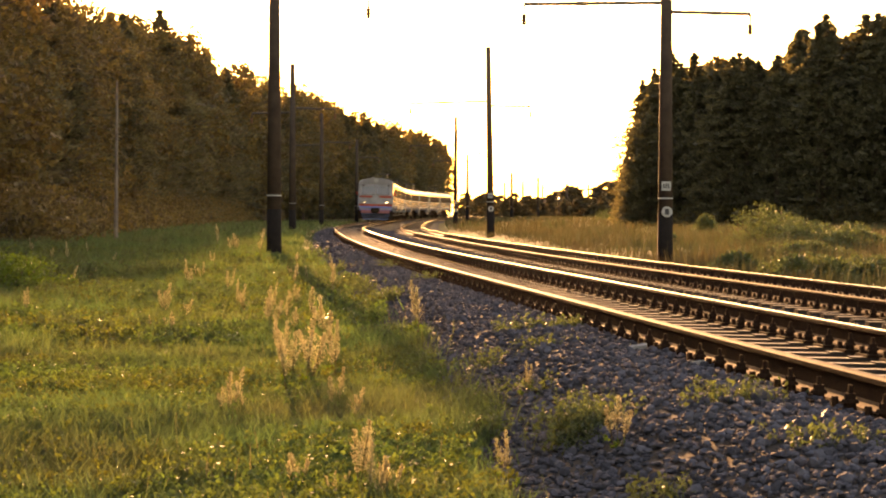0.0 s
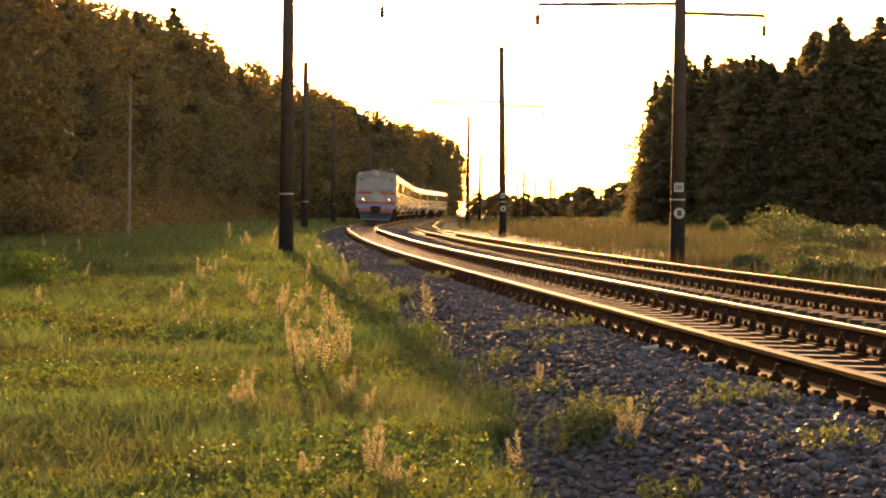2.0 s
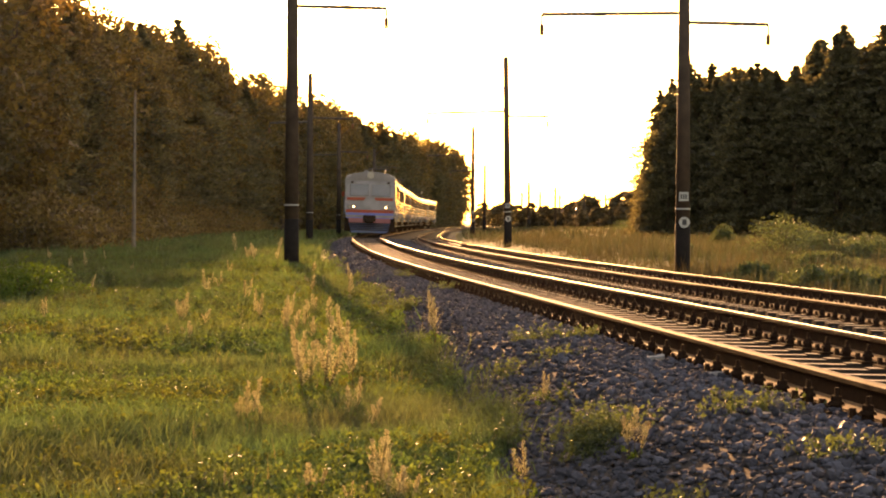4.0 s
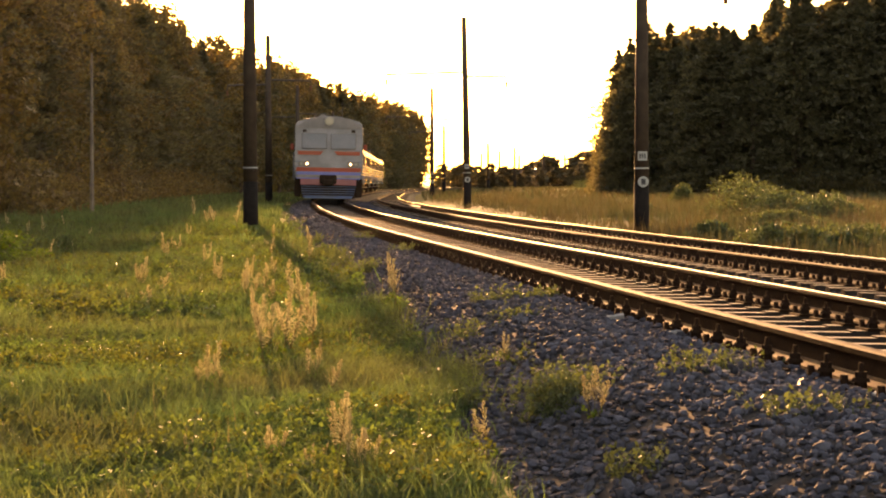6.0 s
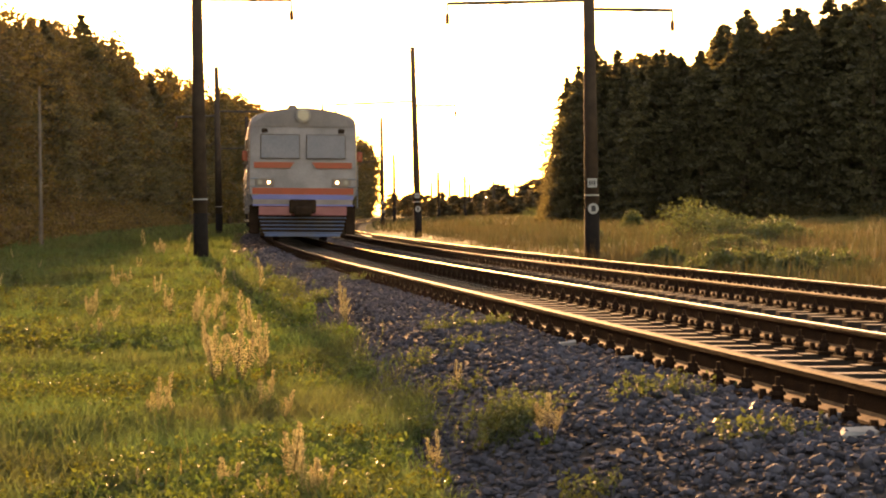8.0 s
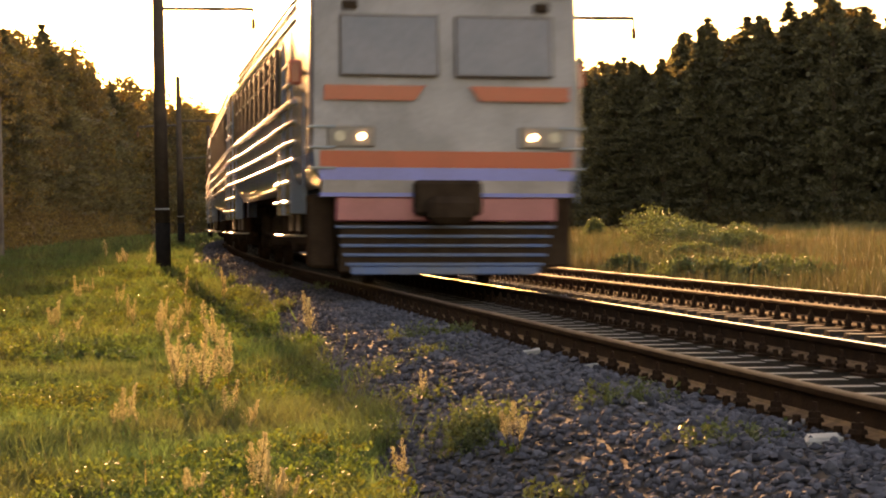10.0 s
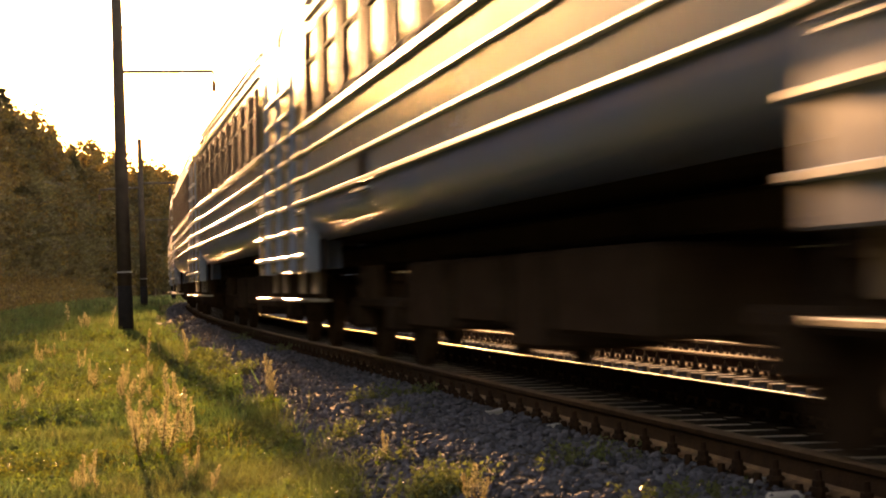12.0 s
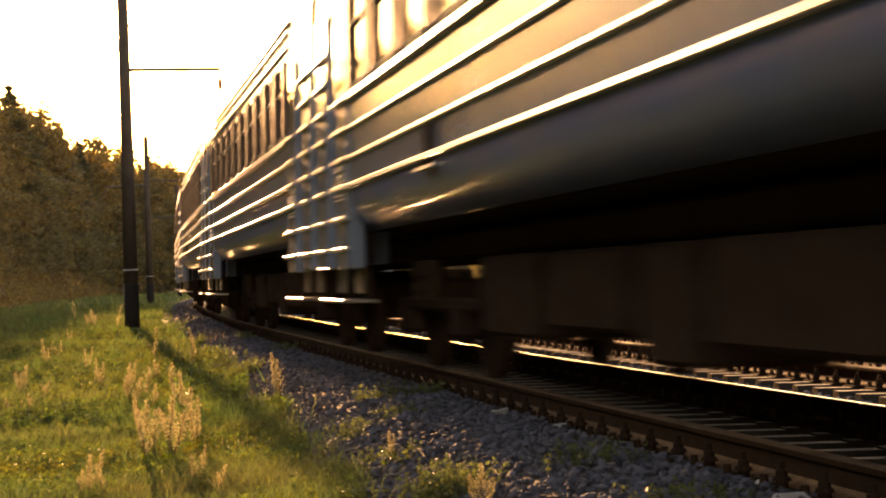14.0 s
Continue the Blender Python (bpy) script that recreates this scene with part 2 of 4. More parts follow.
def bumps(x, y):
    return 0.035 * np.sin(x * 0.9 + 1.3 * np.sin(y * 0.31)) + 0.03 * np.sin(y * 0.7 + x * 0.43) + 0.015 * np.sin(x * 2.7 - y * 1.9)


BED_OFF = [-2.62, -2.15, -1.75, -1.40, -0.95, -0.6, 0.6, 1.3, 2.1, 2.9, 3.6, 4.8, 5.6, 6.0, 6.5, 7.0]
BED_Z = [-0.66, -0.46, -0.26, -0.195, -0.19, -0.34, -0.36, -0.29, -0.34, -0.42, -0.50, -0.51, -0.44, -0.46, -0.60, -0.80]


def field_z(x, y):
    """Height of the ground at either side of the line."""
    s = np.interp(y, north, ARC)
    off = (x - np.interp(s, ARC, east)) * np.cos(np.interp(s, ARC, HEAD))
    left = -0.60 + 0.38 * ease(15, 95, y) + bumps(x, y)
    right = -0.72 + 0.42 * ease(18, 90, y) + bumps(x, y)
    z = left + (right - left) * ease(0, 4, off)
    under = ease(-2.45, -2.2, off) * (1 - ease(6.8, 7.4, off))
    return z - under * 0.25 + rise(s)


# ---- ground ----
gx = np.concatenate([-np.geomspace(3000, 40, 22), np.arange(-38, 40, 1.0), np.geomspace(40, 3000, 22)])
gy = np.concatenate([-np.geomspace(600, 10, 8), np.arange(-8, 120, 1.0), np.geomspace(121, 4500, 40)])
X, Y = np.meshgrid(gx, gy)
Z = field_z(X, Y)
Z = np.where(Y > 450, np.minimum(Z, 0.4), Z)
idx = np.arange(X.size).reshape(X.shape)
quads = np.stack([idx[:-1, :-1], idx[:-1, 1:], idx[1:, 1:], idx[1:, :-1]], -1).reshape(-1, 4)
tagged(new("ground", array_mesh("ground", np.stack([X, Y, Z], -1).reshape(-1, 3), quads, [SOIL], smooth=True)), "grassy meadow ground on both sides of the railway", "ground", kind="structure")

# ---- ballast bed ----
bs = np.arange(-40, 424, 1.0)
rows3 = []
for off, z in zip(BED_OFF, BED_Z):
    ex_, no_, _ = along(bs, off)
    rows3.append(np.stack([ex_, no_, z + rise(bs)], -1))
V = np.stack(rows3, 1)
idx = np.arange(V.shape[0] * V.shape[1]).reshape(V.shape[:2])
quads = np.stack([idx[:-1, :-1], idx[:-1, 1:], idx[1:, 1:], idx[1:, :-1]], -1).reshape(-1, 4)
ballast = tagged(new("ballast", array_mesh("ballast", V.reshape(-1, 3), quads, [BALLAST_BED, BED_OILY], np.tile([1 if -1 < (p + q) / 2 < 1 or 3 < (p + q) / 2 < 5.4 else 0 for p, q in zip(BED_OFF, BED_OFF[1:])], len(bs) - 1), smooth=True)), "grey crushed stone ballast bed sloping down to the grass", "ballast", kind="structure")

# ---- rails ----
RAIL_PROFILE = [(-0.075, -0.18), (-0.075, -0.168), (-0.02, -0.152), (-0.010, -0.135), (-0.010, -0.055), (-0.034, -0.040), (-0.0365, -0.014), (-0.030, -0.003), (-0.012, 0.0),
                (0.012, 0.0), (0.030, -0.003), (0.0365, -0.014), (0.034, -0.040), (0.010, -0.055), (0.010, -0.135), (0.02, -0.152), (0.075, -0.168), (0.075, -0.18)]


def rail_mesh(off, lift, top):
    s = np.concatenate([np.arange(-40, 80, 0.5), np.arange(80, 421, 1.5)])
    rings = []
    for px, pz in RAIL_PROFILE:
        e, n, _ = along(s, off + px)
        rings.append(np.stack([e, n, pz + lift + rise(s)], -1))
    v = np.stack(rings, 1)
    k = len(RAIL_PROFILE)
    i = np.arange(len(s) - 1)[:, None] * k
    j, j2 = np.arange(k)[None], (np.arange(k)[None] + 1) % k
    f = np.stack([i + j, i + j2, i + k + j2, i + k + j], -1).reshape(-1, 4)
    lo, hi = (6, 10) if top is RAIL_DULL else (7, 9)
    mat = np.tile([1 if lo <= q <= hi else 2 if q in (0, 1, 2, 14, 15, 16) else 0 for q in range(k)], len(s) - 1)
    return array_mesh("rail", v.reshape(-1, 3), f, [RUST, top, RAIL_FOOT_LIT], mat, mat == 1)


tracks = []
for off, lift, label in ((0.0, 0.0, "near railway track with rusty rails, polished tops and concrete sleepers"), (SPACING, DROP, "second railway track with shiny rail tops on concrete sleepers")):
    track = tagged(new("railway_track"), label, "railway track", "tracks", "structure")
    for o, z in ((off - GAUGE, lift), (off + GAUGE, lift - CANT)):
        part("rail", rail_mesh(o, z, RAIL_DULL if o < off else RAIL_TOP), track, "rusty steel rail with tan running surface" if o < off else "rusty steel rail with polished running surface")
    tracks.append((track, off, lift))

# ---- catenary poles ----
POLE_H = 9.7


def pole_mesh(h):
    bm = bmesh.new()
    rod(bm, (0, 0, 1.25), (0, 0, h), 0.200, 0.135, 14)
    return to_mesh("shaft", bm, POLE_CONCRETE, smooth=True)


def foot_mesh():
    bm = bmesh.new()
    rod(bm, (0, 0, -0.8), (0, 0, 1.25), 0.222, 0.205, 14)
    return to_mesh("tarred_foot", bm, TAR, smooth=True)


def bracket_mesh(reach, z):
    bm = bmesh.new()
    rod(bm, (0.1 if reach > 0 else -0.1, 0, z), (reach, 0, z - 0.05), 0.05, seg=6)
    rod(bm, (reach * 0.55, 0, z - 0.03), (reach * 0.63, 0, z - 0.035), 0.06, seg=8)
    rod(bm, (reach, 0, z - 0.05), (reach, 0, z - 0.35), 0.03, seg=6)
    return to_mesh("bracket", bm, STEEL)


def stay_mesh(reach, z):
    bm = bmesh.new()
    rod(bm, (0.1 if reach > 0 else -0.1, 0, z + 1.2), (reach * 0.75, 0, z + 2.8), 0.022, seg=5)
    return to_mesh("stay", bm, STEEL)


def insulator_mesh(reach, z):
    bm = bmesh.new()
    for i in range(4):
        rod(bm, (reach, 0, z - 0.34 - i * 0.07), (reach, 0, z - 0.41 - i * 0.07), 0.075, 0.045, 8)
    return to_mesh("insulator", bm, PORCELAIN)


def pole(x, y, z, h, reach, back, signs, lean=0.0):
    """A concrete catenary pole. reach: the bracket over the tracks (sign gives the side); back: the short arm behind it."""
    thing = tagged(new("catenary_pole"), "weathered concrete catenary pole with tarred foot and steel bracket", "pole", "catenary poles")
    thing.matrix_basis = pose(x, y, z, 0, lean)
    part("shaft", pole_mesh(h), thing)
    part("tarred_foot", foot_mesh(), thing, "black tarred concrete foot")
    top = 7.25 if y == 55 else 7.0
    part("bracket", bracket_mesh(reach, top), thing, "thin steel bracket arm")
    part("stay", stay_mesh(reach, top), thing)
    part("insulator", insulator_mesh(reach, top), thing, "brown porcelain insulator")
    if back:
        part("bracket", bracket_mesh(back, 6.75), thing, "short steel arm")
        part("insulator", insulator_mesh(back, 6.75), thing, "brown porcelain insulator")
    bm = bmesh.new()
    rod(bm, (0, 0, 1.62), (0, 0, 1.66), 0.212, 0.212, 14)
    part("white_band", to_mesh("white_band", bm, SIGN_WHITE), thing, "thin white painted ring")
    if signs:
        part("plate", box_mesh("plate", SIGN_WHITE, -0.13, 0.13, -0.225, -0.205, 1.85, 2.1), thing, "faded white plate")
        for i in range(3):
            part("number_bar", box_mesh("number_bar", SIGN_DARK, -0.09 + i * 0.065, -0.05 + i * 0.065, -0.229, -0.2255, 1.91, 2.04), thing)
        bm = bmesh.new()
        rod(bm, (0.02, -0.222, 1.27), (0.02, -0.236, 1.27), 0.15, seg=20)
        part("round_sign", to_mesh("round_sign", bm, SIGN_WHITE), thing, "round white sign")
        part("number_bar", box_mesh("number_bar", SIGN_DARK, -0.04, 0.08, -0.242, -0.237, 1.19, 1.35), thing)
    return thing


for y, px, z, h, reach, back, signs in (
        (55, -4.77, -0.30, 10.6, 2.65, 0, False), (110, -8.51, -0.22, 9.5, 2.4, -2.3, False), (165, -10.3, -0.1, 9.4, 2.4, -2.4, False), (212, -9.4, 0.0, 8.9, 2.4, 0, False),
        (53.5, 6.10, -0.36, 9.9, -3.9, 2.3, True), (104, 2.55, -0.15, 9.9, -4.2, 2.2, True), (172, 1.1, -0.1, 9.5, -4.0, 2.1, True), (228, 2.84, 0.1, 7.7, -4.0, 2.0, False)):
    FAR_POLE = pole(px, y, z, h, reach, back, signs, -1.0 if y == 104 else 0.0)

# ---- the train ----
HALF = 9.78
PROFILE = [(0.0, 1.30), (1.42, 1.31), (1.60, 1.36), (1.69, 1.46), (1.73, 1.58), (1.74, 1.72), (1.74, 2.0), (1.74, 2.6), (1.738, 3.0), (1.735, 3.45), (1.735, 3.62), (1.725, 3.80), (1.68, 3.96), (1.54, 4.09), (1.05, 4.24), (0.5, 4.33), (0.0, 4.36)]


def rake(z):
    return 0.15 * max(0.0, z - 2.6)


def body_mesh(lead):
    ring = PROFILE + [(-x, z) for x, z in PROFILE[-2:0:-1]]
    c1 = HALF - 4.1 if lead else HALF - 1.05
    zones = [(-HALF + 0.88, -HALF + 1.54), (c1 - 0.49, c1 + 0.17)]
    ys = [(-HALF, 1.0), (-HALF + 0.88, 1.0), (-HALF + 1.54, 1.0), (0, 1.0), (c1 - 0.49, 1.0), (c1 + 0.17, 1.0)]
    ys += [(HALF - 0.45, 1.0), (HALF - 0.2, 1.0), (HALF - 0.05, 0.995), (HALF, 0.98)] if lead else [(HALF, 1.0)]
    bm = bmesh.new()
    loops = []
    for y, k in ys:
        front = lead and y > HALF - 1
        loops.append([bm.verts.new((x * k, y - (rake(z) if front else 0), z)) for x, z in ring])
    n = len(ring)
    for a, b in zip(loops, loops[1:]):
        front_ring = lead and a[0].co.y > HALF - 0.6
        for i in range(n):
            mid = (a[i].co + b[(i + 1) % n].co) / 2
            if abs(mid.x) > 1.62 and 1.35 < mid.z < 3.5 and any(p < mid.y < q for p, q in zones):
                continue
            f = bm.faces.new((a[i], a[(i + 1) % n], b[(i + 1) % n], b[i]))
            z = (a[i].co.z + a[(i + 1) % n].co.z) / 2
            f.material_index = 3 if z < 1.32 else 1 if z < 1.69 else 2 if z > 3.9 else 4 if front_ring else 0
    for loop, mat in ((loops[0][::-1], 3), (loops[-1], 4 if lead else 3)):
        bm.faces.new(loop).material_index = mat
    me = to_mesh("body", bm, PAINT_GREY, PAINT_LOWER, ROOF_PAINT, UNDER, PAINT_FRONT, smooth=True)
    me.set_sharp_from_angle(angle=radians(35))
    return me


def raked_box(name, mat, x0, x1, y0, y1, z0, z1, bevel=0.0, slant=0.0):
    """A box on the front of the lead car, following its slope. slant: the inner end leans."""
    bm = bmesh.new()
    box(bm, x0, x1, y0, y1, z0, z1, bevel)
    for v in bm.verts:
        if slant and abs(v.co.x) < (abs(x0) + abs(x1)) / 2:
            v.co.x += slant * (v.co.z - z0) / (z1 - z0)
        v.co.y -= rake(v.co.z)
    return to_mesh(name, bm, mat)


def window_parts(thing, side, y, w=1.0):
    x = side * 1.742
    bm = bmesh.new()
    for y0, y1, z0, z1, proud in ((y - w / 2 - 0.05, y - w / 2, 2.58, 3.50, 0.05), (y + w / 2, y + w / 2 + 0.05, 2.58, 3.50, 0.05), (y - w / 2, y + w / 2, 2.58, 2.63, 0.014), (y - w / 2, y + w / 2, 3.45, 3.50, 0.014), (y - w / 2, y + w / 2, 3.13, 3.165, 0.03)):
        box(bm, *sorted((x - side * 0.05, x + side * proud)), y0, y1, z0, z1)
    win = part("window", to_mesh("window", bm, FRAME), thing)
    part("pane", box_mesh("pane", GLASS, x - 0.03, x + 0.003 * side if side > 0 else x + 0.03, y - w / 2, y + w / 2, 2.63, 3.45) if side > 0 else box_mesh("pane", GLASS, x - 0.003, x + 0.03, y - w / 2, y + w / 2, 2.63, 3.45), win, "dark reflecting window glass")


def side_parts(thing, side, ends, windows):
    """Ribs, windows, doors and steps of one side. ends: the door positions (centre, and the way to the car's end)."""
    x0, x1 = (1.70, 1.775) if side > 0 else (-1.775, -1.70)
    lo, hi = -HALF + 2.45, HALF - 2.45
    for z, h, deep in ((1.705, 0.045, 0.005), (1.96, 0.04, 0.0), (2.235, 0.04, 0.0), (2.515, 0.07, 0.015), (3.64, 0.04, 0.0), (3.82, 0.035, -0.01), (3.97, 0.03, -0.05)):
        a, b = (x0 - 0.06, x1 + deep) if side > 0 else (x0 - deep, x1 + 0.06)
        part("rib", box_mesh("rib", PAINT_RIB, a, b, lo, hi, z - h / 2, z + h / 2, bevel=0.008), thing, "pale pressed rib")
    for y in windows:
        window_parts(thing, side, y)
    for centre, way in ends:
        inner = centre - way * 0.49
        y0, y1 = sorted((inner, inner - way * 0.9))
        door = part("door", box_mesh("door", PAINT_GREY, *sorted((side * 1.60, side * 1.752)), y0, y1, 0.95, 3.55, bevel=0.012), thing, "blue-grey passenger door with ribs and louvre")
        for z in (1.13, 1.41, 1.705, 1.96, 2.235, 2.515):
            part("rib", box_mesh("rib", PAINT_RIB, *sorted((side * 1.74, side * 1.80)), y0 - 0.03, y1 + 0.03, z - 0.02, z + 0.02, bevel=0.006), door)
        for i in range(7):
            z = (1.60, 1.645, 1.77, 1.80, 1.83, 1.88, 1.91)[i]
            part("louvre_slat", box_mesh("louvre_slat", PAINT_RIB, *sorted((side * 1.74, side * 1.775)), inner - way * 0.10 - 0.27 - way * 0.27, inner - way * 0.10 + 0.27 - way * 0.27, z - 0.008, z + 0.008), door)
        part("pane", box_mesh("pane", GLASS, *sorted((side * 1.74, side * 1.756)), y0 + 0.15, y1 - 0.15, 2.64, 3.4), door, "dark door window")
        # Recess back wears the darker lower blue, its colour standing in for shade.
        r0, r1 = sorted((inner, centre + way * 0.17))
        part("recess", box_mesh("recess", PAINT_LOWER, *sorted((side * 1.25, side * 1.42)), r0 - 0.1, r1 + 0.1, 1.0, 3.55), thing, "doorway recess with shade put into its slate blue colour")
        e0, e1 = sorted((centre + way * 0.173, centre + way * 1.06))
        end = part("end_panel", box_mesh("end_panel", PAINT_GREY, *sorted((side * 1.5, side * 1.752)), e0, e1, 0.96, 3.55, bevel=0.015), thing, "blue-grey ribbed end panel")
        for z in (1.13, 1.41, 1.705, 1.96, 2.235, 2.515, 2.79, 3.07):
            part("rib", box_mesh("rib", PAINT_RIB, *sorted((side * 1.74, side * 1.795)), e0 - 0.01, e1 + 0.005, z - 0.02, z + 0.02, bevel=0.006), end)
        s0, s1 = sorted((centre + way * 0.45, centre - way * 1.2))
        part("step", box_mesh("step", STEP_EDGE, *sorted((side * 1.45, side * 1.80)), s0, s1, 0.63, 0.665, bevel=0.008), thing, "worn shiny steel doorstep")
        for yy in (centre - way * 0.86, centre + way * 0.42):
            part("step_plate", box_mesh("step_plate", STEP_PLATE, *sorted((side * 1.56, side * 1.59)), yy - 0.29, yy + 0.29, 0.72, 0.955, bevel=0.006), thing, "dull brown riser plate behind the step")
        for yy in (s0 + 0.05, s1 - 0.09):
            part("step_hanger", box_mesh("step_hanger", UNDER, *sorted((side * 1.50, side * 1.55)), yy, yy + 0.04, 0.665, 1.32), thing)


def bogie(thing, y):
    bolster = part("bogie", box_mesh("bogie", UNDER, -1.1, 1.1, -0.3, 0.3, 0.55, 0.85, bevel=0.04), thing, "black steel bogie", pose(0, y, 0))
    for x in (-1.05, 1.05):
        bm = bmesh.new()
        box(bm, x - 0.07, x + 0.07, -1.75, 1.75, 0.50, 0.68, 0.03)
        for v in bm.verts:
            if abs(v.co.y) < 1.0 or v.co.z > 0.6:
                continue
            v.co.z += 0.06
        part("side_frame", to_mesh("side_frame", bm, UNDER), bolster)
        for yy in (-1.3, 1.3):
            part("axle_box", box_mesh("axle_box", UNDER, x - 0.12, x + 0.12, yy - 0.16, yy + 0.16, 0.34, 0.64, bevel=0.04), bolster)
        for yy in (-0.4, 0.0, 0.4):
            bm = bmesh.new()
            for q in range(5):
                rod(bm, (x * 1.08, yy, 0.66 + q * 0.07), (x * 1.08, yy, 0.73 + q * 0.07), 0.095 if q % 2 else 0.07, seg=8)
            part("spring", to_mesh("spring", bm, UNDER), bolster)
    for yy in (-1.3, 1.3):
        bm = bmesh.new()
        rod(bm, (-0.85, yy, 0.485), (0.85, yy, 0.485), 0.08, seg=10)
        for x in (-1, 1):
            rod(bm, (x * 0.73, yy, 0.485), (x * 0.86, yy, 0.485), 0.475, 0.475, 20)
        part("wheelset", to_mesh("wheelset", bm, UNDER), bolster)


def car(kind):
    lead = kind == "lead"
    label = {"lead": "grey electric train driving car with red and blue stripes", "motor": "grey electric train motor car with roof pantograph", "trailer": "grey ribbed electric train trailer car"}[kind]
    thing = tagged(new("train_car"), label, "train car", "cars of the train")
    part("body", body_mesh(lead), thing)
    n = 9 if lead else 10
    ends = [(-HALF + 1.05, -1), (HALF - 1.05, 1)]
    windows = [-HALF + 3.3 + i * 1.46 for i in range(n)]
    if lead:
        ends = [(-HALF + 1.05, -1), (HALF - 4.1, 1)]
        windows = [-HALF + 3.3 + i * 1.28 for i in range(n)]
    for side in (-1, 1):
        side_parts(thing, side, ends, windows)
    part("sole_bar", box_mesh("sole_bar", UNDER, -0.95, 0.95, -HALF + 0.1, HALF - 0.3, 1.04, 1.25, bevel=0.03), thing)
    for y in (-6.65, 6.65):
        bogie(thing, y)
    for i, (y0, y1, z0, x) in enumerate(((-3.9, -2.2, 0.42, 1.22), (-1.9, -0.2, 0.5, 1.18), (0.3, 1.2, 0.36, 1.2), (1.6, 3.7, 0.48, 1.23))):
        for sd in (-1, 1):
            part("equipment_box", box_mesh("equipment_box", UNDER, *sorted((sd * 0.35, sd * x)), y0, y1, z0, 1.0, bevel=0.03), thing)
    for end in ((-1,) if lead else (-1, 1)):
        bm = bmesh.new()
        for k in range(3):
            box(bm, -0.75, 0.75, *sorted((end * (HALF + 0.005 + k * 0.085), end * (HALF + 0.07 + k * 0.085))), 1.15, 3.55, 0.02)
        part("gangway", to_mesh("gangway", bm, RUBBER), thing, "black rubber gangway bellows")
    for y in (-7.5, -4.5, -1.5, 1.5, 4.5, 7.0):
        part("roof_vent", box_mesh("roof_vent", ROOF_PAINT, -0.32, 0.32, y - 0.4, y + 0.4, 4.15, 4.34, bevel=0.05), thing)
    if kind == "motor":
        hatch = part("side_hatch", box_mesh("side_hatch", UNDER, 1.70, 1.765, -3.2, -2.86, 1.64, 1.93, bevel=0.01), thing, "open black hatch in the ribbed side")
        part("hatch_ledge", box_mesh("hatch_ledge", PAINT_RIB, 1.72, 1.80, -3.35, -2.75, 1.605, 1.63), hatch)
        bm = bmesh.new()
        for x in (-0.62, 0.62):
            rod(bm, (x, 5.3, 4.55), (x, 7.5, 4.55), 0.05, seg=6)
            rod(bm, (x, 6.4, 4.6), (x * 0.8, 7.6, 4.85), 0.04, seg=6)
            rod(bm, (x * 0.8, 7.6, 4.85), (x * 0.9, 6.0, 5.15), 0.03, seg=6)
        rod(bm, (-0.9, 6.0, 5.17), (0.9, 6.0, 5.17), 0.05, seg=6)
        rod(bm, (-0.62, 5.3, 4.55), (0.62, 5.3, 4.55), 0.03, seg=6)
        rod(bm, (-0.62, 7.5, 4.55), (0.62, 7.5, 4.55), 0.03, seg=6)
        pan = part("pantograph", to_mesh("pantograph", bm, STEEL), thing, "folded steel pantograph")
        for x in (-0.62, 0.62):
            for y in (5.3, 7.5):
                bm = bmesh.new()
                for i in range(4):
                    rod(bm, (x, y, 4.1 + i * 0.1), (x, y, 4.18 + i * 0.1), 0.09, 0.05, 8)
                part("insulator", to_mesh("insulator", bm, PORCELAIN), pan, "brown ribbed insulator")
    if lead:
        front_parts(thing)
    return thing


